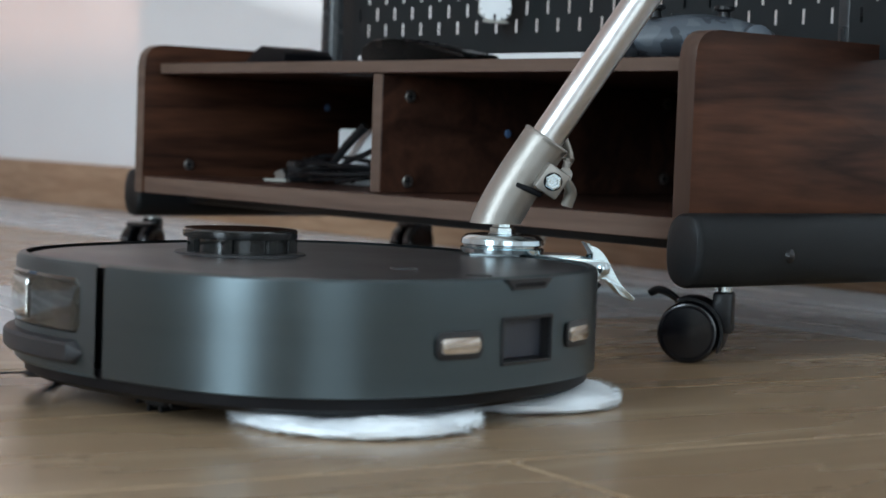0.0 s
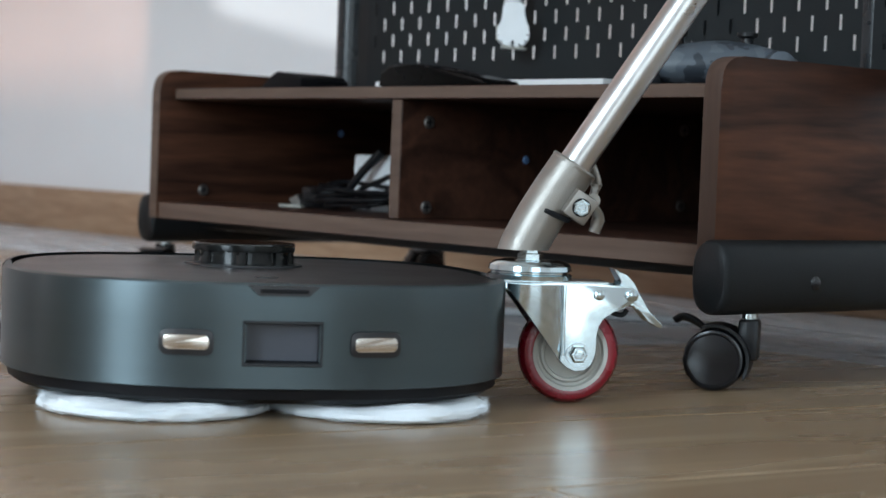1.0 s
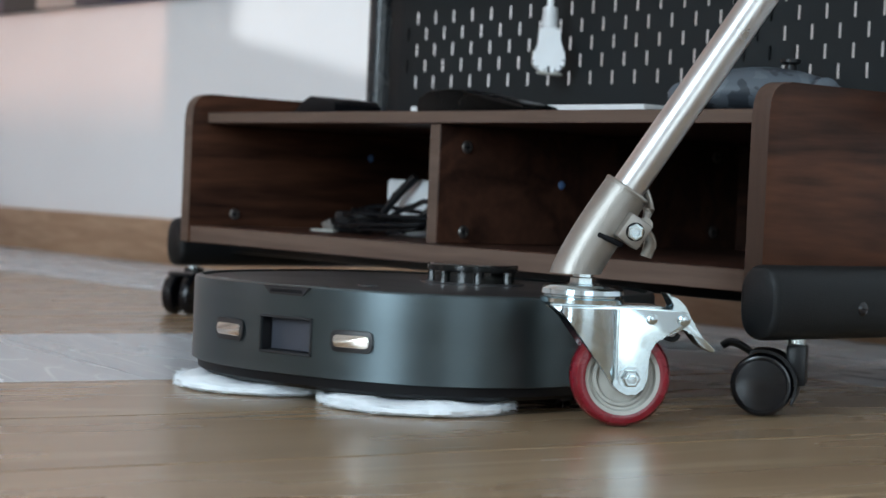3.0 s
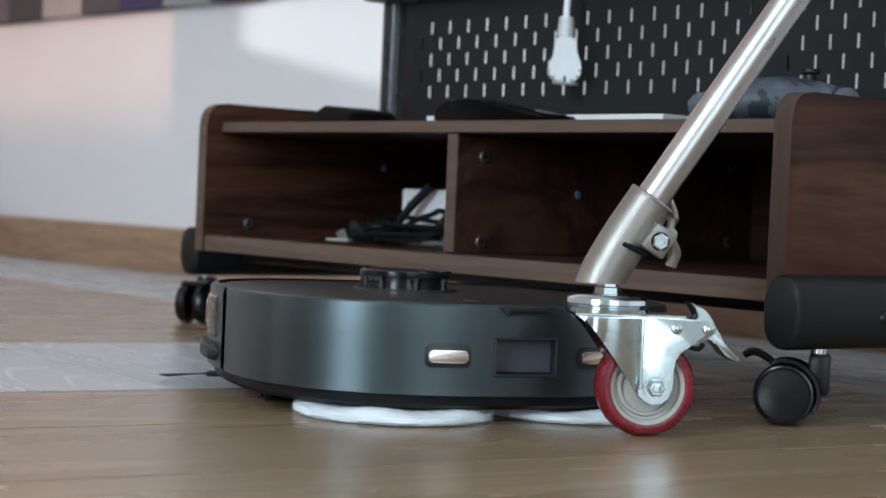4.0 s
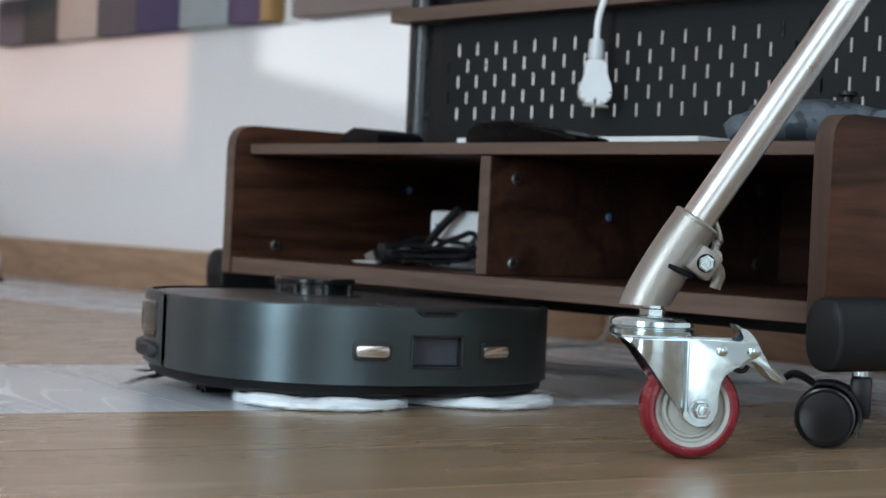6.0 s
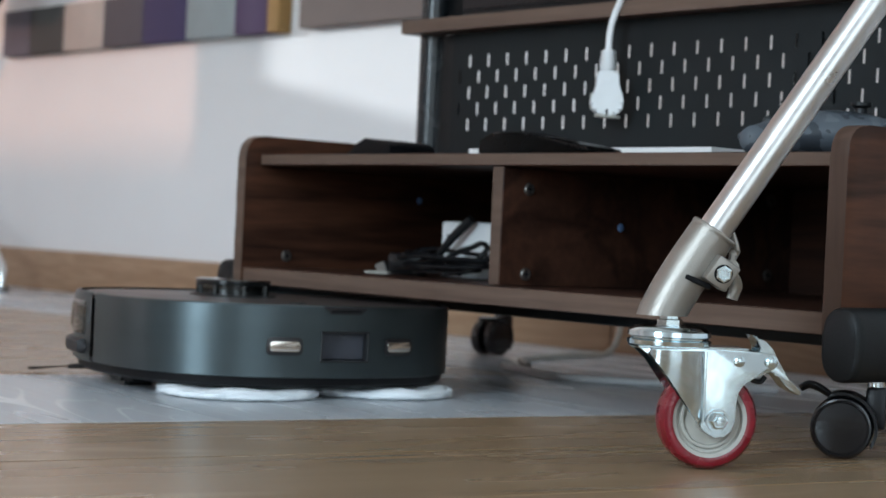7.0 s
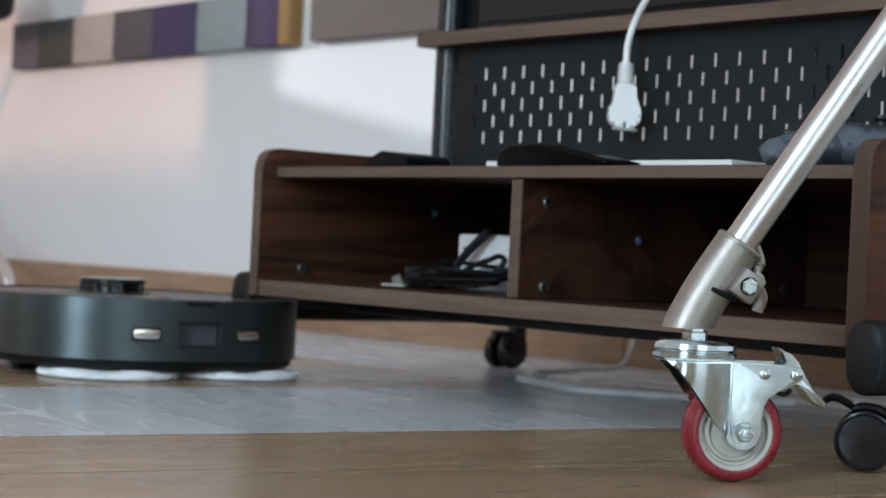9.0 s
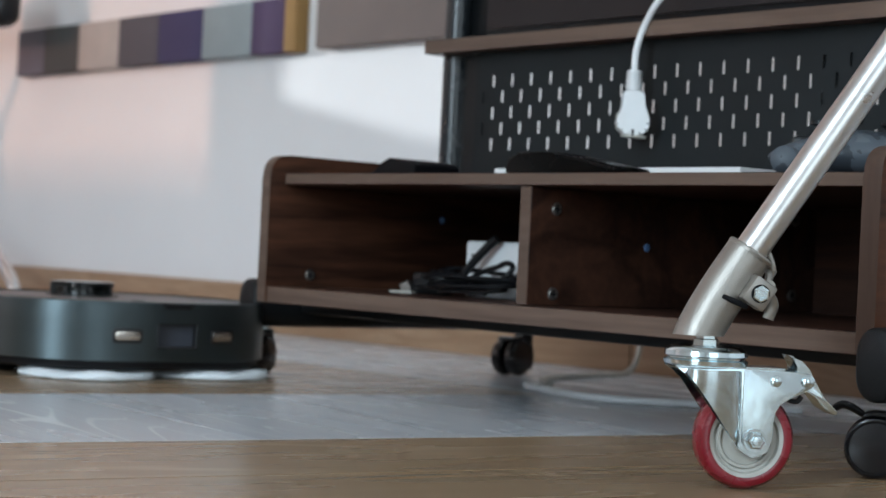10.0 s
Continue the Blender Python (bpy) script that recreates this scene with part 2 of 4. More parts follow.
def box(lo, hi, bevel=0.0, seg=2, bm=None, m=None):
    bm2 = bmesh.new()
    c = [(a + b) / 2 for a, b in zip(lo, hi)]
    s = [b - a for a, b in zip(lo, hi)]
    bmesh.ops.create_cube(bm2, size=1, matrix=Matrix.Translation(c) @ Matrix.Diagonal((*s, 1)))
    if bevel:
        bmesh.ops.bevel(bm2, geom=bm2.edges[:], offset=bevel, segments=seg, profile=0.5, affect="EDGES")
    if m is not None:
        bmesh.ops.transform(bm2, matrix=m, verts=bm2.verts)
    if bm is None:
        return bm2
    join(bm, bm2)
    return bm


def join(bm, other):
    me = bpy.data.meshes.new("tmp")
    other.to_mesh(me)
    other.free()
    bm.from_mesh(me)
    bpy.data.meshes.remove(me)
    return bm


def lathe(profile, steps=40, m=None):
    """Turns a profile of (radius, height) round z."""
    bm = bmesh.new()
    rings = []
    for r, z in profile:
        if r < 1e-6:
            rings.append([bm.verts.new((0, 0, z))])
        else:
            rings.append([bm.verts.new((r * math.cos(2 * math.pi * k / steps), r * math.sin(2 * math.pi * k / steps), z)) for k in range(steps)])
    for a, b in zip(rings, rings[1:]):
        for k in range(steps):
            k2 = (k + 1) % steps
            q = [a[k % len(a)], a[k2 % len(a)], b[k2 % len(b)], b[k % len(b)]]
            q = list(dict.fromkeys(q))
            if len(q) > 2:
                bm.faces.new(q)
    if m is not None:
        bmesh.ops.transform(bm, matrix=m, verts=bm.verts)
    return bm


def prism(outline, z0, z1, bevel=0.0, m=None):
    """A plate with the given outline (x, y), from z0 to z1."""
    bm = bmesh.new()
    low = [bm.verts.new((x, y, z0)) for x, y in outline]
    top = [bm.verts.new((x, y, z1)) for x, y in outline]
    bm.faces.new(low[::-1])
    bm.faces.new(top)
    for k in range(len(outline)):
        k2 = (k + 1) % len(outline)
        bm.faces.new((low[k], low[k2], top[k2], top[k]))
    if bevel:
        rim = [e for e in bm.edges if len({round(v.co.z, 6) for v in e.verts}) == 1]
        bmesh.ops.bevel(bm, geom=rim, offset=bevel, segments=2, profile=0.5, affect="EDGES")
    if m is not None:
        bmesh.ops.transform(bm, matrix=m, verts=bm.verts)
    return bm


def tube(points, radius, sides=12, smooth_steps=6, flat=1.0):
    """A round rod along smoothed points."""
    pts = [Vector(p) for p in points]
    path = []
    for i in range(len(pts) - 1):
        p0, p1, p2, p3 = pts[max(i - 1, 0)], pts[i], pts[i + 1], pts[min(i + 2, len(pts) - 1)]
        for k in range(smooth_steps):
            t = k / smooth_steps
            path.append(0.5 * ((2 * p1) + (p2 - p0) * t + (2 * p0 - 5 * p1 + 4 * p2 - p3) * t * t + (3 * p1 - p0 - 3 * p2 + p3) * t ** 3))
    path.append(pts[-1])
    bm = bmesh.new()
    rings = []
    up = Vector((0.13, 0.31, 0.94))
    for i, p in enumerate(path):
        d = (path[min(i + 1, len(path) - 1)] - path[max(i - 1, 0)]).normalized()
        a = d.cross(up).normalized()
        b = a.cross(d).normalized()
        r = radius(i / (len(path) - 1)) if callable(radius) else radius
        rings.append([bm.verts.new(p + r * (a * math.cos(2 * math.pi * k / sides) + flat * b * math.sin(2 * math.pi * k / sides))) for k in range(sides)])
    for a, b in zip(rings, rings[1:]):
        for k in range(sides):
            bm.faces.new((a[k], a[(k + 1) % sides], b[(k + 1) % sides], b[k]))
    bm.faces.new(rings[0][::-1])
    bm.faces.new(rings[-1])
    return bm


def rounded(pts, r, seg=5):
    """Rounds the corners of an outline; r is one radius or one for each corner."""
    out = []
    n = len(pts)
    for i in range(n):
        p, a, b = Vector(pts[i]), Vector(pts[i - 1]), Vector(pts[(i + 1) % n])
        rr = r[i] if isinstance(r, (list, tuple)) else r
        if rr <= 0:
            out.append(tuple(p))
            continue
        u, v = (a - p), (b - p)
        rr = min(rr, u.length * 0.48, v.length * 0.48)
        s, e = p + u.normalized() * rr, p + v.normalized() * rr
        for k in range(seg + 1):
            t = k / seg
            out.append(tuple((1 - t) ** 2 * s + 2 * t * (1 - t) * p + t * t * e))
    return out


# ---- the room ----
WALL_Y = 1.618


def room():
    x0, x1, y0, y1, h = -5.0, 2.4, -2.6, WALL_Y, 2.6
    tagged(part("floor", box((x0, y0, -0.08), (x1, y1, -0.0006)), "gap"), "wooden floor of wide tan and grey planks", "floor", kind="structure")
    tagged(part("wall_back", box((x0, y1, 0), (x1, y1 + 0.12, h)), "wall"), "plain white painted wall", "wall", kind="structure")
    bm = bmesh.new()   # right wall with a balcony door opening
    for a, b, z0, z1 in ((y0, -1.6, 0, h), (-0.1, y1, 0, h), (-1.6, -0.1, 0, 0.03), (-1.6, -0.1, 2.3, h)):
        box((x1, a, z0), (x1 + 0.12, b, z1), bm=bm)
    tagged(part("wall_right", bm, "wall"), "white wall with a tall balcony door opening", "wall", kind="structure")
    bm = bmesh.new()   # rear wall with a tall window; smaller corner opening added to bound the warm beam
    for a, b, z0, z1 in ((x0, -4.4, 0, h), (-4.4, -3.2, 0, 0.9), (-4.4, -3.2, 2.2, h), (-3.2, -0.45, 0, h), (0.65, x1, 0, h), (-0.45, 0.65, 0, 0.4), (-0.45, 0.65, 2.3, h)):
        box((a, y0 - 0.12, z0), (b, y0, z1), bm=bm)
    tagged(part("wall_rear", bm, "wall"), "white wall with a tall window and an added corner opening", "wall", kind="structure")
    bm = bmesh.new()   # left wall; its slim opening is added to shape the side lamp's beam
    for a, b, z0, z1 in ((y0, -0.2, 0, h), (0.2, y1, 0, h), (-0.2, 0.2, 0, 0.894), (-0.2, 0.2, 2.3, h)):
        box((x0 - 0.12, a, z0), (x0, b, z1), bm=bm)
    tagged(part("wall_left", bm, "wall"), "white wall with an added slim opening", "wall", kind="structure")
    tagged(part("ceiling", box((x0, y0, h), (x1, y1, h + 0.1)), "ceiling"), "plain white ceiling", "ceiling", kind="structure")
    tagged(part("baseboard", box((x0, y1 - 0.013, 0.0), (-1.6245, y1 - 0.001, 0.087), 0.002, bm=box((-1.6215, y1 - 0.013, 0.0), (x1, y1 - 0.001, 0.087), 0.002)), "base"), "tan wooden baseboard along the white wall", "baseboard", kind="structure")


room()


# ---- the media cart ----
CX0, CX1, CF, CB = -1.496, -0.633, 0.864, 1.336     # outer sides, front, back


def caster_parts(parent, x, y, turn, pedal):
    """A black twin-wheel caster under the cart; its wheels roll along the turned x."""
    g = pose(x, y, 0, 0, 0, turn)
    r = 0.0243
    for s in (-1, 1):
        prof = [(0, -0.0065), (0.019, -0.0065), (r - 0.003, -0.0065), (r - 0.0005, -0.0045), (r, 0), (r - 0.0003, 0.0045), (r - 0.0015, 0.0062), (r - 0.003, 0.0066), (r - 0.0034, 0.0058), (r - 0.0042, 0.0058), (r - 0.0048, 0.0072), (0.011, 0.0082), (0, 0.0086)]
        part("caster_wheel", lathe(prof, 40), "caster", parent, "glossy black plastic caster wheel", g @ pose(0, s * 0.0115, r, 90 * -s, 0, 0))
    hood = bmesh.new()
    out = [((r + 0.0035) * math.cos(a), (r + 0.0035) * math.sin(a)) for a in [radians(v) for v in range(-35, 118, 9)]]
    inn = [((r + 0.001) * math.cos(a), (r + 0.001) * math.sin(a)) for a in [radians(v) for v in range(117, -36, -9)]]
    join(hood, prism(out + inn, -0.017, 0.017, 0.0006))
    bmesh.ops.transform(hood, matrix=pose(0, 0, r, 90, 0, 0), verts=hood.verts)
    box((r - 0.007, -0.011, r), (r + 0.009, 0.011, 0.057), 0.003, bm=hood)
    part("caster_hood", hood, "black_plastic", parent, m=g)
    part("caster_stem", lathe([(0, 0.05), (0.007, 0.05), (0.007, 0.066), (0, 0.066)], 16), "zinc", parent, "bright steel stem", g @ pose(r, 0, 0))
    if pedal:
        part("caster_brake", tube([(-0.010, 0, 0.048), (-0.019, 0, 0.0535), (-0.027, 0, 0.0555), (-0.0335, 0, 0.052)], lambda t: 0.0042 + 0.0015 * math.sin(3 * t), 10, 4, 0.55), "black_plastic", parent, "black brake pedal", g)


def oval_tube(y0, y1):
    """A steel leg of upright oval section along y, with a domed end cap."""
    bm = bmesh.new()
    rings = []
    steps = 28
    for y, k in ((y0, 0.80), (y0 + 0.002, 0.93), (y0 + 0.006, 1.0), (y1 - 0.006, 1.0), (y1, 0.85)):
        ring = []
        for i in range(steps):
            a = 2 * math.pi * i / steps
            cx, cz = math.cos(a), math.sin(a)
            ring.append(bm.verts.new((0.0195 * k * math.copysign(abs(cx) ** 0.75, cx), y, 0.029 * k * math.copysign(abs(cz) ** 0.75, cz))))
        rings.append(ring)
    for a, b in zip(rings, rings[1:]):
        for i in range(steps):
            bm.faces.new((a[i], a[(i + 1) % steps], b[(i + 1) % steps], b[i]))
    bm.faces.new(rings[0])
    bm.faces.new(rings[-1][::-1])
    return bm


def side_panel(parent, x0, x1, label, band="edge"):
    prof = rounded([(CF, 0.094), (CB, 0.094), (CB, 0.2625), (CF, 0.2625)], [0.002, 0.002, 0.026, 0.026], 7)
    bm = prism(prof, x0, x1, 0.0012, Matrix(((0, 0, 1, 0), (1, 0, 0, 0), (0, 1, 0, 0), (0, 0, 0, 1))))
    for f in bm.faces:
        f.material_index = 0 if abs(f.normal.x) > 0.9 else 1
    ob = new("side_panel", link_mesh("side_panel", bm, ["walnut_y", band]))
    ob.parent, ob["label"] = parent, label
    return ob


# edge band with shade put into its colour, for the right panel's front
M["edge_shaded"] = wood("shaded_edge_band", (0.050, 0.028, 0.020), (0.088, 0.051, 0.037), 0.5, along=(30, 30, 2), figure=1.0, bump=0.03, spec=0.3)
M["walnut_y"] = wood("walnut_laminate_side", (0.019, 0.0080, 0.0055), (0.092, 0.036, 0.0195), 0.44, along=(16, 1.8, 16), figure=1.3, bump=0.05, spec=0.16)


def media_cart():
    c = thing("media_cart", "dark walnut and black steel rolling media cart with two open compartments", "tv cart", pose(0, 0, 0))
    side_panel(c, CX0, CX0 + 0.016, "dark walnut side panel with a rounded top corner")
    side_panel(c, CX1 - 0.018, CX1, "dark walnut side panel with a rounded top corner", "edge_shaded")
    xa, xb = CX0 + 0.0165, CX1 - 0.0185

    def board(name, lo, hi, label):
        bm = box(lo, hi, 0.0008, 1)
        bm.normal_update()
        for f in bm.faces:
            f.material_index = 1 if f.normal.y < -0.9 else 0
        ob = new(name, link_mesh(name, bm, ["walnut", "edge"]))
        ob.parent, ob["label"] = c, label
    board("top_board", (xa, 0.884, 0.2295), (xb, CB - 0.004, 0.2415), "walnut top board with a paler front edge")
    board("bottom_board", (xa, CF + 0.002, 0.094), (xb, CB - 0.004, 0.1125), "walnut bottom board with a paler front edge")
    board("divider", (-1.080, 0.886, 0.113), (-1.064, CB - 0.005, 0.229), "walnut upright divider")
    part("back_panel", box((xa - 0.0006, CB - 0.0155, 0.1118), (-1.0795, CB - 0.0045, 0.2301), bm=box((-1.0645, CB - 0.0155, 0.1118), (xb + 0.0006, CB - 0.0045, 0.2301))), "walnut", c, "dark walnut back panel")
    ring = [(0, 0), (0.0064, 0), (0.0064, 0.0012), (0.0054, 0.0020), (0.0030, 0.0020), (0.0026, 0.0016), (0, 0.0016)]
    spots = [pose(face, y, z, 0, 90, 0) for face, y, z in ((xa, 0.925, 0.1265), (-1.0638, 0.92, 0.208), (-1.0638, 0.92, 0.1245), (-1.0638, 1.282, 0.2145), (-1.0638, 1.282, 0.1315))]
    for k, m in enumerate(spots):
        fit = part("cam_fitting", lathe(ring, 18), "fitting", c, "dull metal screw fitting", m)
        cross = box((-0.0042, -0.0008, 0.0010), (0.0042, 0.0008, 0.0022))
        box((-0.0008, -0.0042, 0.0010), (0.0008, 0.0042, 0.0021), bm=cross)
        part("cross_slot", cross, "black_plastic", fit)
    part("screw_cap", lathe([(0, 0.0015), (0.0035, 0.001), (0.0045, 0)], 12), "led", c, "small bluish screw cap", pose(-1.0639, 1.05, 0.175, 0, 90, 0))
    part("screw_cap", lathe([(0, 0.0015), (0.0035, 0.001), (0.0045, 0)], 12), "led", c, "small bluish screw cap", pose(xa + 0.0001, 1.12, 0.1995, 0, 90, 0))
    # steel frame
    for x, y0, y1 in ((-1.592, 0.915, 1.40), (-0.605, 0.828, 1.36)):
        leg = part("leg_tube", oval_tube(y0, y1), "black", c, "black oval steel leg with a plastic end cap", pose(x, 0, 0.0895))
        part("leg_bolt", lathe([(0, 0.0025), (0.003, 0.0025), (0.0055, 0.001), (0.006, 0)], 16), "caster", leg, "black bolt", pose(0.0195, 0.932 if x > -1 else 1.0, -0.004, 0, 90, 0))
    part("cross_beam", box((-0.485, -0.018, 0.0), (0.485, 0.018, 0.0155), 0.003), "black", c, "black steel cross beam", pose(-1.098, 1.0, 0.0782))
    for x in (-1.4525, -0.673):
        part("post", lathe([(0, 0.2418), (0.0162, 0.2418), (0.0162, 1.5), (0, 1.5)], 28), "post", c, "black round steel upright post", pose(x, 1.1085, 0))
    part("mount_plate", box((-1.4200, 1.0965, 0.2425), (-1.3740, 1.1000, 0.3965), 0.001, 1), "black", c, "black plate that holds the pegboard")
    part("mount_plate", box((-0.885, 1.0965, 0.2425), (-0.830, 1.1000, 0.3965), 0.001, 1), "black", c, "black plate that holds the pegboard")
    part("mount_plate", box((-1.450, 1.118, 0.4145), (-1.406, 1.135, 1.2), 0.003), "black", c, "black mounting plate behind the screen")
    part("rear_rail", box((-1.574, 1.15, 0.075), (-0.624, 1.185, 0.0935), 0.004), "black", c, "black steel rear rail")
    caster_parts(c, -0.626, 0.864, 35, True)
    caster_parts(c, -1.615, 0.945, 120, False)
    caster_parts(c, -1.596, 1.35, 100, False)
    # pegboard with staggered slots
    bm = bmesh.new()
    y0, y1 = 1.0935, 1.0943
    rows = [0.289 + 0.0185 * k for k in range(5)]
    x0, x1, pitch, w, hh = -1.3970, -0.540, 0.03235, 0.0017, 0.0069
    prev = 0.25
    for k, z in enumerate(rows):
        box((x0, y0, prev), (x1, y1, z - hh), bm=bm)
        cur = x0
        first = -1.366 - (pitch / 2 if k % 2 else 0)
        for i in range(32):
            xs = first + i * pitch
            if xs > x1 - 0.01:
                break
            box((cur, y0, z - hh), (xs - w, y1, z + hh), bm=bm)
            cur = xs + w
        box((cur, y0, z - hh), (x1, y1, z + hh), bm=bm)
        prev = z + hh
    box((x0, y0, prev), (x1, y1, 0.41), bm=bm)
    part("pegboard", bm, "peg", c, "dark grey perforated steel pegboard with slots")
    bm = box((-1.466, 1.07, 0.397), (-0.53, 1.22, 0.4135), 0.0015, 1)
    part("upper_shelf", bm, "walnut", c, "walnut upper shelf board")
    part("shelf_edge", box((-1.4658, 1.0682, 0.3975), (-0.53, 1.0698, 0.413)), "edge", c)
    return c


media_cart()


# ---- things on the cart ----
def on_cart():
    t = thing("monitor", "dark flat screen standing on the upper shelf", "monitor", pose(-1.397, 1.10, 0.4138))
    part("housing", box((0, 0.004, 0), (0.85, 0.035, 0.52), 0.003), "black_plastic", t)
    part("screen_panel", box((0.006, 0, 0.012), (0.844, 0.004, 0.51)), "screen", t)
    # white plug on its cable, hung from the shelf
    p = thing("power_plug", "white round mains plug hanging on a white cable", "plug", pose(-1.106, 1.062, 0.003, 0, 0, 50))
    body = [(-0.0092, 0.3366), (0.0092, 0.3366), (0.0112, 0.3310), (0.0118, 0.3215), (0.0162, 0.3095), (0.0176, 0.3015), (0.0150, 0.2938), (0.0080, 0.2895), (-0.0040, 0.2892), (-0.0125, 0.2928), (-0.0170, 0.3000), (-0.0164, 0.3070), (-0.0118, 0.3180), (-0.0110, 0.3310)]
    part("plug_body", prism(rounded(body, 0.002, 2), -0.0125, 0.0125, 0.0045, Matrix(((1, 0, 0, 0), (0, 0, 1, 0), (0, 1, 0, 0), (0, 0, 0, 1)))), "white_plastic", p)
    part("pin_face", lathe([(0, 0), (0.0135, 0), (0.0140, 0.0012), (0.0125, 0.0030), (0, 0.0032)], 28, Matrix.Diagonal((1, 0.8, 1, 1))), "rim", p, "pale grey pin face", pose(0.0015, -0.002, 0.2872, 0, 3, 0))
    bm = lathe([(0, 0.336), (0.0066, 0.336), (0.0056, 0.3585), (0, 0.3585)], 16)
    for k in range(6):
        join(bm, lathe([(0, 0), (0.0088 - 0.0002 * k, 0), (0.0088 - 0.0002 * k, 0.0021), (0, 0.0019)], 16, pose(0, 0, 0.3385 + 0.0033 * k)))
    part("strain_relief", bm, "white_plastic", p)
    part("pin_slot", box((-0.0011, -0.0138, 0.2888), (0.0011, -0.006, 0.2955), 0.0003, 1), "black_plastic", p, "small dark pin slot")
    for s in (-1, 1):
        part("earth_clip", box((s * 0.0160 - 0.0010, -0.003, 0.2960), (s * 0.0160 + 0.0010, 0.003, 0.3120), 0.0005, 1), "rim", p, "dull metal earth clip")
    part("cable", tube([(0, 0, 0.356), (0.001, 0, 0.380), (0.008, -0.003, 0.405), (0.02, -0.02, 0.43), (0.05, -0.035, 0.47), (0.1, -0.03, 0.55), (0.12, 0.0, 0.7)], 0.0036, 10), "white_plastic", p)
    # keyboard-like black remote and papers
    k = thing("remote_keyboard", "slim black handheld keyboard lying in front of white paper", "keyboard", pose(-1.12, 0.925, 0.2420, 0, 0, 3) @ Matrix.Diagonal((0.74, 0.6, 1.1, 1)))
    prof = [(0, 0.001), (0.004, 0.013), (0.025, 0.019), (0.07, 0.0195), (0.13, 0.014), (0.2, 0.006), (0.207, 0.002), (0.197, 0.0), (0.01, 0.0)]
    part("shell", prism(prof, -0.045, 0.035, 0.002, Matrix(((1, 0, 0, 0), (0, 0, 1, 0), (0, 1, 0, 0), (0, 0, 0, 1)))), "gloss_case", k)
    bm = bmesh.new()
    for i in range(10):
        for j in range(4):
            box((0.070 + i * 0.0115, -0.041 + j * 0.018, 0.0), (0.079 + i * 0.0115, -0.028 + j * 0.018, 0.0197 - i * 0.00128), 0.0012, 1, bm)
    part("keys", bm, "matte_black", k, "rows of black keys")
    tagged(part("paper_sheet", box((-1.200, 0.956, 0.2418), (-0.860, 1.07, 0.2511), 0.0005, 1), "paper"), "stack of white paper sheets lying on the walnut board", "paper")
    w = thing("router_box", "small black wedge-shaped box on the top board", "box", pose(-1.41, 0.985, 0.2419) @ Matrix.Diagonal((0.72, 1, 1.25, 1)))
    part("shell", prism([(0, 0), (0.115, 0), (0.115, 0.010), (0.105, 0.014), (0.05, 0.0175), (0.03, 0.013)], -0.035, 0.03, 0.0015, Matrix(((1, 0, 0, 0), (0, 0, 1, 0), (0, 1, 0, 0), (0, 0, 0, 1)))), "matte_black", w)
    # game controller in grey camouflage
    g = thing("game_controller", "grey camouflage game controller resting on the top board", "controller", pose(-0.755, 0.985, 0.2419, 0, 0, 40))
    bm = bmesh.new()
    bmesh.ops.create_uvsphere(bm, u_segments=28, v_segments=16, radius=1)
    for v in bm.verts:
        x, y, z = v.co
        v.co = (0.075 * x, 0.044 * y - 0.012 * x * x, 0.020 + (0.0225 - 0.008 * x * x) * z + 0.004 * x)
    part("shell", bm, "camo_grey", g)
    for s in (-1, 1):
        part("grip", lathe([(0, -0.045), (0.008, -0.042), (0.0125, -0.025), (0.0140, 0.0), (0.012, 0.02), (0, 0.03)], 18), "camo_grey", g, m=pose(s * 0.056, -0.03, 0.0142 + 0.004 * s, 84, 0, s * 14))
        part("trigger", box((-0.012, -0.007, -0.006), (0.012, 0.007, 0.006), 0.004), "black_plastic", g, "black trigger", pose(s * 0.042, 0.028, 0.032))
        part("thumb_stick", lathe([(0, 0), (0.006, 0), (0.005, 0.006), (0.009, 0.008), (0.009, 0.011), (0, 0.0105)], 16), "black_plastic", g, "black thumb stick", pose(s * 0.030, -0.008, 0.0385))
    # adaptor and cables in the compartment
    a = thing("power_adaptor", "white power adaptor box standing in the compartment", "adaptor", pose(-1.252, 1.02, 0.1128, 0, 0, 4))
    part("case", box((-0.045, -0.014, 0), (0.045, 0.014, 0.062), 0.004, 3), "white_plastic", a)
    part("socket_holes", box((-0.034, -0.0148, 0.0445), (-0.026, -0.0138, 0.0475)), "black_plastic", a)
    rng = random.Random(4)
    for n in range(7):
        cb = thing("cable_bundle", "flat loop of tangled black cable lying in the compartment", "cable", pose(-1.300 + 0.012 * n, 0.985 + 0.006 * (n % 2), 0.1155) if n < 5 else pose(-1.238, 0.966, 0.1155 - 0.0042 * n + 0.004 * (n - 5)), "cables in the compartment")
        lx, ly, zc = rng.uniform(0.048, 0.075), rng.uniform(0.016, 0.026), 0.0005 + 0.0042 * n
        pts = []
        for i in range(11):
            ang = i * 2 * math.pi / 9.3 + n
            pts.append((lx * math.cos(ang), ly * math.sin(ang), zc + 0.004 * rng.random() + 0.004 * (1 + math.cos(ang + n))))
        part("loop", tube(pts, 0.0024, 8, 6), "black_plastic", cb)
    tie = thing("cable_plug", "black plug with a dull metal end lying among the cables", "plug", pose(-1.352, 0.978, 0.1128, 0, 0, 24))
    part("plug_body", box((0.0, -0.008, 0.0), (0.045, 0.008, 0.024), 0.004, 2), "black_plastic", tie)
    part("metal_end", box((-0.012, -0.005, 0.004), (0.001, 0.005, 0.016), 0.001, 1), "fitting", tie, "dull metal plug end", pose(0, 0, 0, 0, -25, 0))
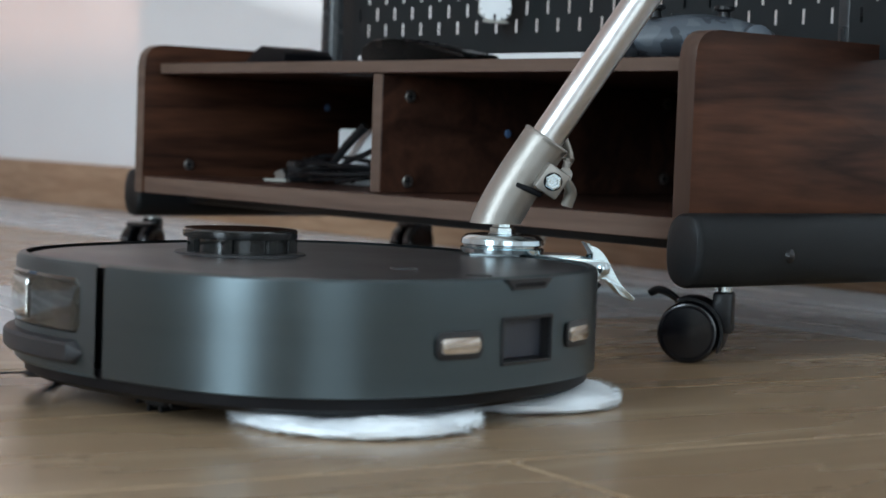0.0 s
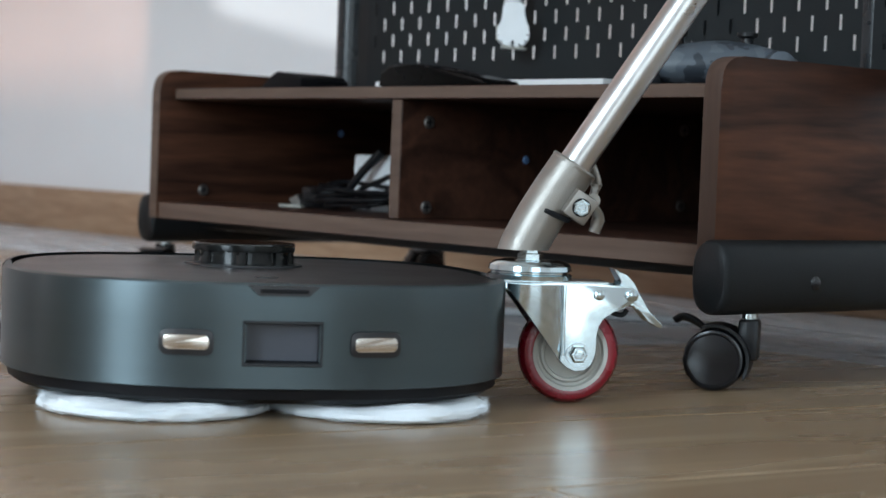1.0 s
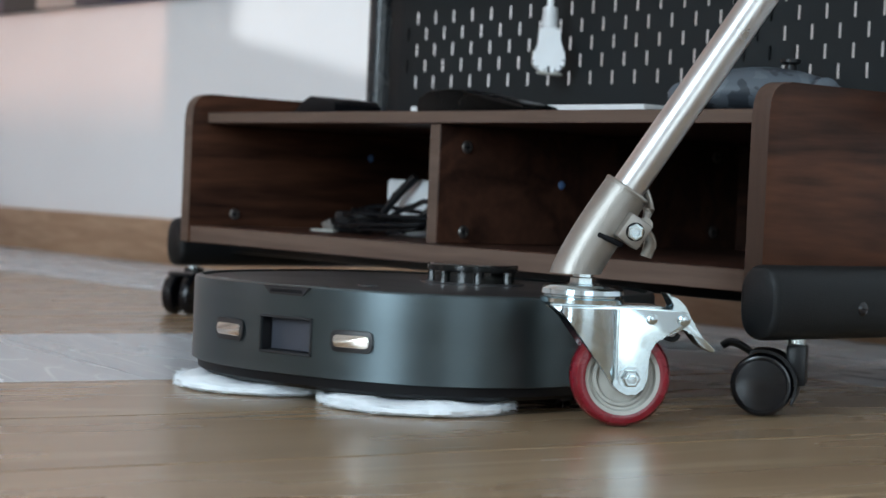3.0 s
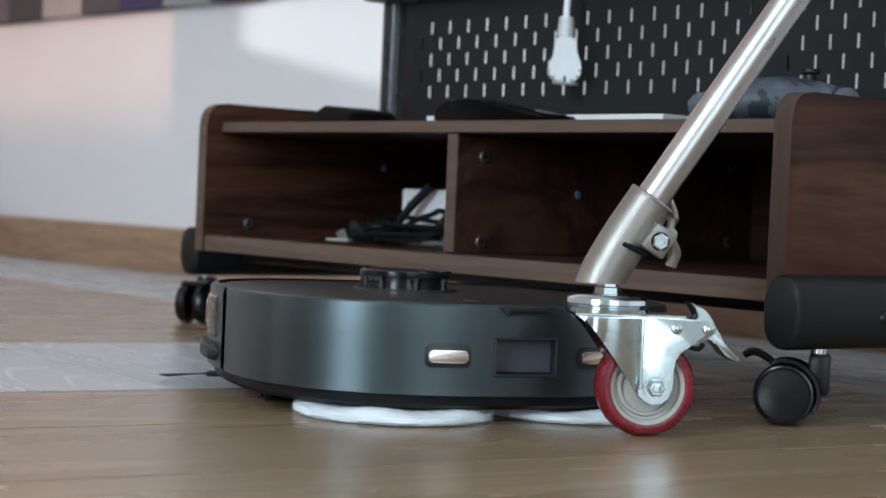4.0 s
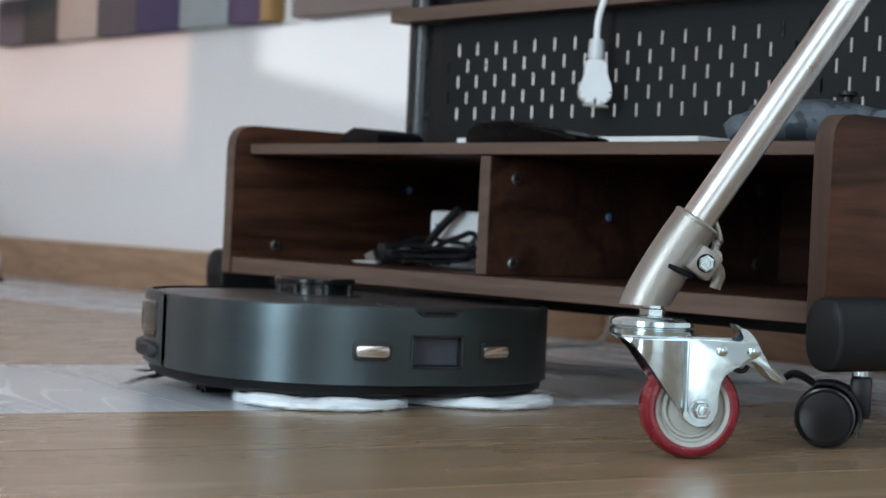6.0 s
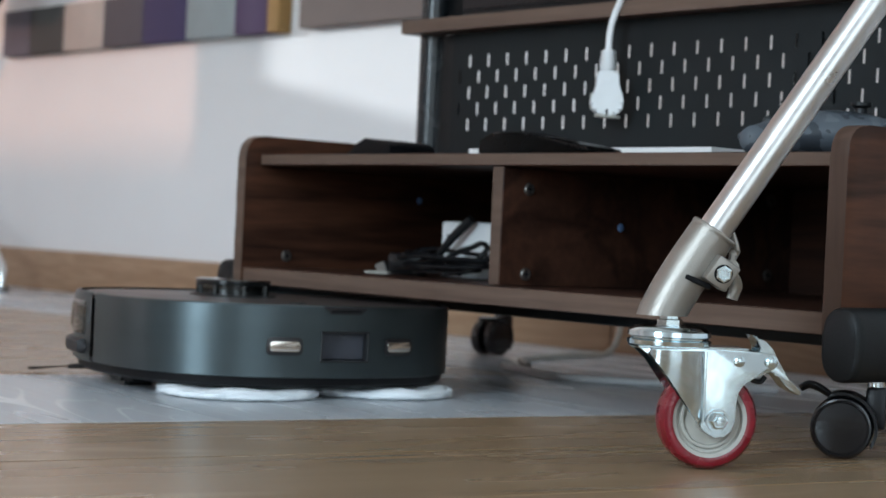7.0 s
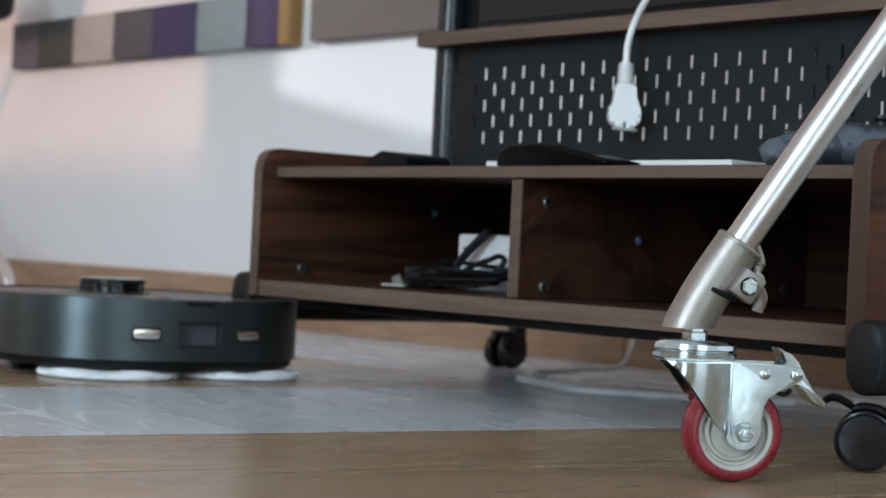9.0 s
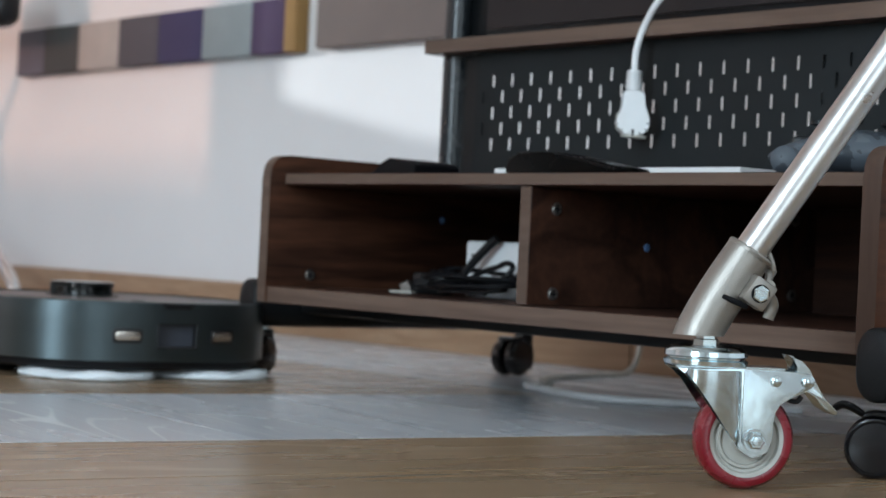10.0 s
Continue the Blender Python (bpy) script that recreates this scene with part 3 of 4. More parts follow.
    cb = thing("adaptor_lead", "thick black lead rising in front of the white adaptor", "cable", pose(0, 0, 0), "cables in the compartment")
    part("lead", tube([(-1.290, 0.985, 0.118), (-1.278, 0.985, 0.135), (-1.258, 0.99, 0.158), (-1.238, 0.998, 0.178)], lambda t: 0.0034 + 0.0022 * t, 10), "black_plastic", cb)
    part("loop", tube([(-1.268, 0.98, 0.128), (-1.245, 0.985, 0.141), (-1.222, 0.985, 0.147), (-1.206, 0.985, 0.152), (-1.196, 0.985, 0.148), (-1.200, 0.98, 0.138), (-1.215, 0.978, 0.128), (-1.23, 0.975, 0.118)], 0.0030, 8), "black_plastic", cb)
    wc = thing("white_connector", "pale grey charging connector lying on the bottom board", "connector", pose(-1.360, 0.965, 0.1128, 0, 0, 20))
    part("shell", box((-0.012, -0.006, 0), (0.018, 0.006, 0.0028), 0.001), "rim", wc)


on_cart()


# ---- the rolling stand: one leg with its caster ----
def rolling_stand():
    yaw = 50.2
    s = thing("rolling_stand", "brushed steel stand leg on a red locking caster", "stand", pose(-0.6158, 0.6938, 0, 0, 0, yaw) @ Matrix.Scale(0.97, 4))
    turn = pose(0, 0, 0, 0, 0, 8)
    wheel = part("wheel", lathe([(0.0075, -0.011), (0.010, -0.011), (0.0105, -0.006), (0.0185, -0.005), (0.0195, -0.0078), (0.0215, -0.0078), (0.0225, -0.0055), (0.0245, -0.006), (0.0255, -0.0095), (0.0285, -0.0105), (0.0285, 0.0105),
                                 (0.0255, 0.0095), (0.0245, 0.006), (0.010, 0.006), (0.0075, 0.011), (0.0075, -0.011)], 48), "rim", s, "pale grey nylon wheel", turn @ pose(0, 0, 0.0375, -90, 0, 0))
    part("tyre", lathe([(0.0283, -0.0112), (0.031, -0.0118), (0.0345, -0.0105), (0.0368, -0.007), (0.0375, -0.002), (0.0375, 0.002), (0.0368, 0.007), (0.0345, 0.0105), (0.031, 0.0118), (0.0283, 0.0112), (0.0283, -0.0112)], 56), "red", wheel, "glossy red tyre")
    # fork: two pressed cheeks and a bridge
    cheek = [(-0.058, 0.089), (-0.0015, 0.0895), (0.028, 0.089), (0.042, 0.0885), (0.0485, 0.085), (0.0485, 0.079), (0.040, 0.0735), (0.027, 0.068), (0.0195, 0.061), (0.0175, 0.050), (0.0175, 0.040), (0.0165, 0.0330), (0.0125, 0.0270), (0.006, 0.0245), (-0.001, 0.0255), (-0.0065, 0.0300), (-0.012, 0.0365), (-0.026, 0.054), (-0.048, 0.083)]
    cheek = rounded(cheek, 0.003, 2)
    flip = Matrix(((1, 0, 0, 0), (0, 0, 1, 0), (0, 1, 0, 0), (0, 0, 0, 1)))
    fork = bmesh.new()
    for y in (-0.0165, 0.0145):
        join(fork, prism(cheek, y, y + 0.002, 0.0006, flip))
    box((-0.058, -0.0165, 0.0885), (0.026, 0.0165, 0.0912), 0.0008, 1, fork)
    col = bmesh.new()       # pressed column under the race, bulging towards the outside
    rows = []
    for x, bulge in [(-0.0295 - 0.021 * math.cos(math.pi * k / 14), 0.0115 * math.sin(math.pi * k / 14) ** 0.9) for k in range(15)]:
        z0 = max(0.030, 0.083 - (x + 0.0485) * 1.30)
        rows.append([col.verts.new((x, -0.0166 - bulge * (1 - 0.75 * ((0.0885 - z) / 0.058) ** 1.5), z)) for z in [0.0885 + (z0 - 0.0885) * k / 6 for k in range(7)]])
    for u, v in zip(rows, rows[1:]):
        for k in range(6):
            col.faces.new((u[k], u[k + 1], v[k + 1], v[k]))
    join(fork, col)
    join(fork, tube([(-0.0075, -0.0168, 0.088), (-0.0075, -0.0176, 0.06), (-0.0070, -0.0168, 0.036)], 0.0015, 8))
    part("fork", fork, "zinc", s, "zinc-plated pressed steel fork", turn)
    part("swivel_race", lathe([(0, 0.0905), (0.026, 0.0905), (0.0310, 0.0915), (0.0315, 0.0945), (0.0290, 0.0958), (0.0290, 0.0968), (0.0310, 0.0978), (0.0305, 0.1012), (0.0270, 0.1042), (0.0215, 0.1050), (0.0185, 0.1035), (0.012, 0.1035), (0.0105, 0.1052), (0, 0.1052)], 44), "zinc", s, "zinc-plated swivel race", turn @ pose(-0.031, 0, 0))
    part("stem_nut", lathe([(0, 0.104), (0.0098, 0.104), (0.0098, 0.1095), (0.0080, 0.1102), (0.0080, 0.12), (0, 0.12)], 6), "zinc", s, "hexagonal stem nut", turn @ pose(-0.031, 0, 0))
    nut = part("axle_nut", lathe([(0.0, 0.0), (0.0068, 0.0), (0.0068, 0.0045), (0.0055, 0.0058), (0.0038, 0.0058), (0.0035, 0.0085), (0, 0.0088)], 6), "zinc", s, "hexagonal axle nut", turn @ pose(0.004, -0.0168, 0.0375, 90, 0, 0))
    part("washer", lathe([(0, 0), (0.0088, 0), (0.0088, 0.0012), (0, 0.0012)], 24), "zinc", nut)
    for x, z in ((0.0185, 0.0815), (0.0425, 0.0818)):
        part("rivet", lathe([(0.0042, 0), (0.004, 0.0018), (0.0025, 0.003), (0, 0.0034)], 16), "zinc", s, m=turn @ pose(x, -0.0165, z, 90, 0, 0))
    lever = bmesh.new()
    prof = rounded([(0.030, 0.1015), (0.040, 0.0965), (0.0455, 0.091), (0.0505, 0.082), (0.058, 0.070), (0.068, 0.061), (0.0695, 0.0585), (0.0665, 0.0575), (0.058, 0.0625), (0.049, 0.073), (0.0415, 0.075), (0.037, 0.079), (0.037, 0.090), (0.0335, 0.097)], 0.002, 2)
    join(lever, prism(prof, -0.0115, 0.0115, 0.0015, flip))
    part("brake_lever", lever, "zinc", s, "pressed steel brake lever", turn)
    part("brake_spring", tube([(0.022, 0, 0.072), (0.031, 0, 0.068), (0.040, 0, 0.066), (0.044, 0, 0.070)], 0.002, 8), "black", s, "black brake spring", turn)
    # socket, clamp and tube
    ax = Vector((0.533, 0, 0.846)).normalized()
    sock = bmesh.new()
    rings = []
    for k in range(13):     # the foot is cut level, the mouth square to the pole
        t = k / 12
        c = Vector((-0.0365 + 0.0347 * t ** 1.15, 0, 0.1125 + 0.0625 * t))
        across = Vector((1, 0, 0)).lerp(Vector((ax.z, 0, -ax.x)), t ** 0.7).normalized()
        rad = 0.0190 - 0.0012 * t
        rings.append([sock.verts.new(c + rad * (across * math.cos(2 * math.pi * j / 36) + Vector((0, 0.94, 0)) * math.sin(2 * math.pi * j / 36))) for j in range(36)])
    for u, v in zip(rings, rings[1:]):
        for j in range(36):
            sock.faces.new((u[j], u[(j + 1) % 36], v[(j + 1) % 36], v[j]))
    sock.faces.new(rings[0])
    sock.faces.new(rings[-1])
    socket = part("socket", sock, "cast", s, "silver painted cast socket")
    tilt = math.degrees(math.atan2(ax.x, ax.z))
    part("socket_collar", lathe([(0.0126, 0), (0.0182, 0), (0.0186, 0.002), (0.0178, 0.0035), (0.0126, 0.0035)], 36, pose(-0.0018, 0, 0.1745, 0, tilt, 0)), "cast", socket)
    part("clamp_slot", box((-0.010, -0.0180, -0.0022), (0.011, -0.0135, 0.0022), 0.0016, 2), "matte_black", socket, "dark clamp slot", pose(-0.0135, 0, 0.139, 0, 22, 0) @ pose(0, 0, 0, 0, 0, 0))
    block = part("clamp_block", box((-0.0085, -0.022, -0.0115), (0.0105, -0.004, 0.0095), 0.0018, 2), "cast", s, "square clamp lug", pose(0.0012, -0.003, 0.1485, 0, tilt, 0) @ pose(0, 0, 0, 0, 0, 8))
    part("clamp_bolt", lathe([(0.0064, 0), (0.0064, 0.0025), (0.005, 0.0036), (0.0032, 0.0036), (0.0028, 0.0028), (0, 0.0028)], 6), "zinc", block, "bright hexagonal bolt", pose(0.001, -0.022, -0.001, 90, 0, 0))
    part("bolt_ring", lathe([(0, 0), (0.0069, 0), (0.0069, 0.0005), (0, 0.0006)], 24), "matte_black", block, "dark ring round the bolt", pose(0.001, -0.022, -0.001, 90, 0, 0))
    wing = bmesh.new()
    join(wing, lathe([(0, 0), (0.0055, 0), (0.005, 0.010), (0, 0.011)], 20, pose(0.0145, 0.004, 0.1505, -90, 0, 0)))
    join(wing, tube([(0.0145, 0.009, 0.153), (0.0170, 0.012, 0.165), (0.0125, 0.013, 0.178)], 0.0048, 12, 5, 0.6))
    join(wing, tube([(0.0145, 0.009, 0.147), (0.0195, 0.012, 0.138), (0.0170, 0.013, 0.1265)], 0.0050, 12, 5, 0.6))
    part("wing_nut", wing, "cast", s, "cast wing nut")
    foot = Vector((-0.0018, 0, 0.175))
    part("leg_pole", tube([foot - ax * 0.02, foot + ax * 0.3, foot + ax * 0.6, foot + ax * 0.95], 0.0126, 36, 2), "steel", s, "brushed steel tube")
    return s


rolling_stand()


# ---- the robot vacuum: x ahead, y to its left ----
BF, BR, BW = 0.185, 0.158, 0.1765      # front, rear and side half-lengths
NF, NR = 2.9, 2.4                      # how square the front and the rear are


def outline(inset=0.0, steps=96, a0=0.0, a1=360.0):
    pts = []
    closed = a1 - a0 >= 359.9
    for k in range(steps if closed else steps + 1):
        a = radians(a0 + (a1 - a0) * k / steps)
        c, s = math.cos(a), math.sin(a)
        e = 2 / (NF if c > 0 else NR)
        ax = (BF if c > 0 else BR) - inset
        pts.append((ax * math.copysign(abs(c) ** e, c), (BW - inset) * math.copysign(abs(s) ** e, s)))
    return pts


def shell(levels, closed=True, a0=0.0, a1=360.0, steps=120, cap_low=True, cap_top=True, hole=None):
    """A skin over the outline; levels of (inset, height)."""
    bm = bmesh.new()
    rings = [[bm.verts.new((x, y, z)) for x, y in outline(i, steps, a0, a1)] for i, z in levels]
    n = len(rings[0])
    for a, b in zip(rings, rings[1:]):
        for k in range(n if closed else n - 1):
            q = (a[k], a[(k + 1) % n], b[(k + 1) % n], b[k])
            if hole:
                m = sum((v.co for v in q), Vector()) / 4
                if m.x < 0 and abs(m.y) < hole[0] and hole[1] < m.z < hole[2]:
                    continue
            bm.faces.new(q)
    if cap_low:
        bm.faces.new(rings[0][::-1])
    if cap_top:
        bm.faces.new(rings[-1])
    return bm


def skin_patch(a0, a1, z0, z1, r, depth, steps):
    """A cushion with rounded corners that follows the front skin; it swells by depth and sinks in at its rim."""
    flat = outline(0.0, steps, a0, a1)
    run = [0.0]
    for p, q in zip(flat, flat[1:]):
        run.append(run[-1] + math.hypot(q[0] - p[0], q[1] - p[1]))
    bm = bmesh.new()
    cols = []
    rise = (0.0, 0.08, 0.2, 0.5, 0.8, 0.92, 1.0)
    for k in range(steps + 1):
        d = min(run[k], run[-1] - run[k])
        cut = r - math.sqrt(max(0.0, r * r - max(0.0, r - d) ** 2))
        end = min(1.0, d / (r * 0.35))
        a = a0 + (a1 - a0) * k / steps
        col = []
        for t in rise:
            swell = -0.0002 if t in (0.0, 1.0) else 0.0014 + depth * end * (0.75 if t in (0.08, 0.92) else 1.0)
            x, y = outline(-swell, 1, a, a + 1)[0]
            col.append(bm.verts.new((x, y, z0 + cut + (z1 - z0 - 2 * cut) * t)))
        cols.append(col)
    for u, v in zip(cols, cols[1:]):
        for i in range(len(rise) - 1):
            bm.faces.new((u[i], v[i], v[i + 1], u[i + 1]))
    bm.faces.new(cols[0])
    bm.faces.new(cols[-1][::-1])
    return bm


def rear_x(y, inset=0.0):
    return -(BR - inset) * (1 - (abs(y) / (BW - inset)) ** NR) ** (1 / NR)


def pill(w, h, d, n=8):
    """A lozenge plate in the y-z plane that faces -x."""
    pts = rounded([(-w / 2, -h / 2), (w / 2, -h / 2), (w / 2, h / 2), (-w / 2, h / 2)], h * 0.34, n)
    return prism(pts, -d, d * 0.1, d * 0.35, Matrix(((0, 0, 1, 0), (1, 0, 0, 0), (0, 1, 0, 0), (0, 0, 0, 1))))


TOP = 0.0885
PZ = 0.0505        # height of the dust port


def robot_vacuum():
    r = thing("robot_vacuum", "dark gunmetal robot vacuum mopping the wooden floor", "robot vacuum", pose(0, 0, 0))
    part("chassis", shell([(0.06, 0.0098), (0.022, 0.0098), (0.010, 0.0110), (0.0050, 0.0142), (0.0035, 0.0225), (0.0035, 0.0260)]), "underbody", r, "dark plastic underbody")
    part("core", shell([(0.022, 0.0225), (0.022, TOP - 0.006)]), "robot_dark", r)
    # rear skin in panels round the dust port, and the front bumper past a dark gap
    ga = 87.4
    side = [(0.0, 0.0218), (0.0, PZ - 0.0135), (0.0, PZ + 0.0135), (0.0, TOP - 0.0035), (0.0008, TOP - 0.0012), (0.003, TOP)]
    part("body_skin", shell([(0.0012, 0.0212)] + side + [(0.006, TOP), (0.006, TOP - 0.006)], False, ga, 360 - ga, 220, False, False, (0.0235, PZ - 0.013, PZ + 0.013)), "robot", r, "brushed gunmetal side skin")
    bump = part("bumper", shell([(0.0015, 0.0205), (-0.001, 0.0228), (-0.001, TOP - 0.0035), (0.0008, TOP - 0.0006), (0.0045, TOP)], False, -ga + 1.1, ga - 1.1, 110, False, False), "robot", r, "gunmetal front bumper")
    part("bumper_strip", skin_patch(-84, 84, 0.0272, 0.0420, 0.006, 0.0062, 110), "robot_dark", bump, "dark rubber bumper strip")
    for s in (1, -1):
        pane = part("sensor_window", skin_patch(*((50, 83.3) if s > 0 else (-83.3, -50)), 0.0445, 0.0805, 0.005, 0.0012, 40), "sensor", bump, "glossy dark sensor window")
        part("lens_seal", skin_patch(*((50.6, 68.5) if s > 0 else (-68.5, -50.6)), 0.0480, 0.0775, 0.004, 0.0018, 18), "gloss", pane, "black seal round the lens")
        part("lens_cover", skin_patch(*((51.4, 67.3) if s > 0 else (-67.3, -51.4)), 0.0498, 0.0762, 0.004, 0.0024, 18), "lens", pane, "pale silvery lens cover")
    part("top_plate", shell([(0.0062, TOP - 0.007), (0.0062, TOP - 0.0025), (0.010, TOP - 0.0015), (0.03, TOP - 0.0022), (0.05, TOP - 0.0025)]), "robot_top", r, "satin dark top cover")
    # rear: dust port, grip notch, charging contacts
    bm = bmesh.new()
    for lo, hi in (((0, -0.0256, 0.0125), (0.016, 0.0256, 0.0145)), ((0, -0.0256, -0.0145), (0.016, 0.0256, -0.0125)), ((0, -0.0256, -0.0145), (0.016, -0.0242, 0.0145)), ((0, 0.0242, -0.0145), (0.016, 0.0256, 0.0145)), ((0.013, -0.0256, -0.0145), (0.016, 0.0256, 0.0145))):
        box(lo, hi, 0.0004, 1, bm)
    port = part("dust_port", bm, "robot_dark", r, "recessed dark dust port", pose(rear_x(0) - 0.0008, 0, PZ))
    part("port_flap", box((0.0095, -0.0236, -0.0122), (0.0115, 0.0236, 0.0122), 0.0008, 1), "flap", port, "slate grey flap inside the port", pose(0, 0, 0, 0, 0, -4))
    notch = [(-0.023, 0.0), (0.023, 0.0), (0.016, -0.0065), (-0.016, -0.0065)]
    part("grip_notch", prism(notch, -0.0012, 0.006, 0, Matrix(((0, 0, 1, 0), (1, 0, 0, 0), (0, 1, 0, 0), (0, 0, 0, 1)))), "robot_top", r, "shallow finger notch", pose(rear_x(0) + 0.0002, 0, TOP - 0.001))
    part("grip_slot", box((-0.0016, -0.0155, -0.0050), (0.004, 0.0155, -0.0022), 0.0005, 1), "underbody", r, "dark slot in the finger notch", pose(rear_x(0) + 0.0002, 0, TOP - 0.001))
    for s in (1, -1):
        y = s * 0.0605
        ang = math.degrees(math.atan2((rear_x(y + 0.004) - rear_x(y - 0.004)), 0.008))
        c = part("contact_surround", pill(0.0345, 0.0165, 0.0012), "robot_top", r, m=pose(rear_x(y) - 0.0001, y, 0.0505, 0, 0, -ang))
        part("contact_plate", pill(0.0290, 0.0092, 0.0025), "gold", c, "bright metal charging contact")
    # lidar tower
    lid = part("lidar_tower", lathe([(0, 0), (0.0335, 0), (0.0335, 0.0108), (0.0385, 0.0113), (0.039, 0.0123), (0.039, 0.0162), (0.0378, 0.0173), (0, 0.0175)], 48), "gloss", r, "glossy black laser tower", pose(0.084, 0, TOP - 0.0026))
    for k in range(7):
        part("tower_pillar", lathe([(0, 0), (0.0042, 0), (0.0042, 0.0112), (0, 0.0112)], 10), "gloss", lid, m=pose(0.0345 * math.cos(k * 0.9 + 0.3), 0.0345 * math.sin(k * 0.9 + 0.3), 0.0004))
    part("tower_skirt", lathe([(0.034, 0.0), (0.045, 0.0), (0.044, 0.0014), (0.034, 0.0016)], 40), "robot_dark", lid)
    for x in (-0.12, -0.06):
        part("top_button", lathe([(0, 0.0009), (0.008, 0.0009), (0.0085, 0)], 20), "robot_dark", r, m=pose(x, 0.0, TOP - 0.0026))
    # drive wheels with cleats
    wheels = []
    for s in (1, -1):
        w = part("drive_wheel", lathe([(0, -0.012), (0.026, -0.012), (0.028, -0.009), (0.028, 0.009), (0.026, 0.012), (0, 0.012)], 30), "robot_dark", r, "black cleated drive wheel", pose(0.010, s * 0.134, 0.0305, 90, 0, 0))
        bm = bmesh.new()
        for k in range(18):
            box((-0.0022, -0.0012, -0.0118), (0.0022, 0.0012, 0.0118), 0.0004, 1, bm, pose(0, 0, 0, 0, 0, 20 * k) @ pose(0.0285, 0, 0))
        part("cleats", bm, "black_plastic", w)
        wheels.append(w)
    # mop pads
    rng = random.Random(7)
    pads = []
    for s in (1, -1):
        bm = bmesh.new()
        steps, levels = 140, [(0.0, 0.003), (0.069, 0.0005), (0.0725, 0.0010), (0.0755, 0.0030), (0.0750, 0.0058), (0.0715, 0.0080), (0.065, 0.0092), (0, 0.0092)]
        rings = []
        for r0, z in levels:
            if r0 == 0:
                rings.append([bm.verts.new((0, 0, z))])
                continue
            ring = []
            for k in range(steps):
                a = 2 * math.pi * k / steps
                f = r0 * (1 + 0.018 * math.sin(3 * a + s) + 0.010 * math.sin(11 * a)) + rng.uniform(-0.0016, 0.0018) * (r0 > 0.072)
                ring.append(bm.verts.new((f * math.cos(a), f * math.sin(a), z + 0.0016 * math.sin(5 * a + s) * (z > 0.006) + rng.uniform(-0.0006, 0.0008) * (z > 0.003))))
            rings.append(ring)
        for a, b in zip(rings, rings[1:]):
            for k in range(steps):
                q = list(dict.fromkeys([a[k % len(a)], a[(k + 1) % steps % len(a)], b[(k + 1) % steps % len(b)], b[k % len(b)]]))
                bm.faces.new(q)
        for k in range(900):     # loose fibres round the edge
            a = rng.uniform(0, 2 * math.pi)
            b = a + rng.uniform(-0.12, 0.12)
            r0, z0 = 0.0722, rng.uniform(0.002, 0.0080)
            r1, z1 = rng.uniform(0.0758, 0.0790), max(0.0006, z0 + rng.uniform(-0.005, 0.004))
            p, q = Vector((r0 * math.cos(a), r0 * math.sin(a), z0)), Vector((r1 * math.cos(b), r1 * math.sin(b), z1))
            w = Vector((-math.sin(a), math.cos(a), 0)) * 0.0007
            u = Vector((0, 0, 0.0006))
            v = [bm.verts.new(p + w), bm.verts.new(p - w), bm.verts.new(p + u), bm.verts.new(q)]
            for f in ((0, 1, 3), (1, 2, 3), (2, 0, 3)):
                bm.faces.new([v[i] for i in f])
        bmesh.ops.transform(bm, matrix=Matrix.Diagonal((0.99, 0.99, 1, 1)), verts=bm.verts)
        pads.append(part("mop_pad", bm, "mop", r, "fluffy white microfibre mop pad", pose(-0.089, s * 0.0750, 0)))
    # side brush under the front corner
    brush = part("side_brush", lathe([(0, 0.006), (0.009, 0.006), (0.009, 0.014), (0, 0.014)], 16), "black_plastic", r, "thin dark side brush", pose(0.105, 0.128, 0))
    for k in range(3):
        a = 2 * math.pi * k / 3
        bm = tube([(0.004 * math.cos(a), 0.004 * math.sin(a), 0.0105), (0.02 * math.cos(a), 0.02 * math.sin(a), 0.0095), (0.042 * math.cos(a + 0.03), 0.042 * math.sin(a + 0.03), 0.0075)], lambda t: 0.0038 - 0.0014 * t, 8, 4)
        for j in range(5):
            b = a + (j - 2) * 0.025
            join(bm, tube([(0.030 * math.cos(a), 0.030 * math.sin(a), 0.0085), (0.05 * math.cos(b), 0.05 * math.sin(b), 0.007), (0.085 * math.cos(b + 0.08), 0.085 * math.sin(b + 0.08), 0.002 + 0.0006 * j)], 0.0006, 4, 3))
        part("brush_arm", bm, "black_plastic", brush)
    return r, pads, brush, wheels


robot, mop_pads, side_brush, drive_wheels = robot_vacuum()


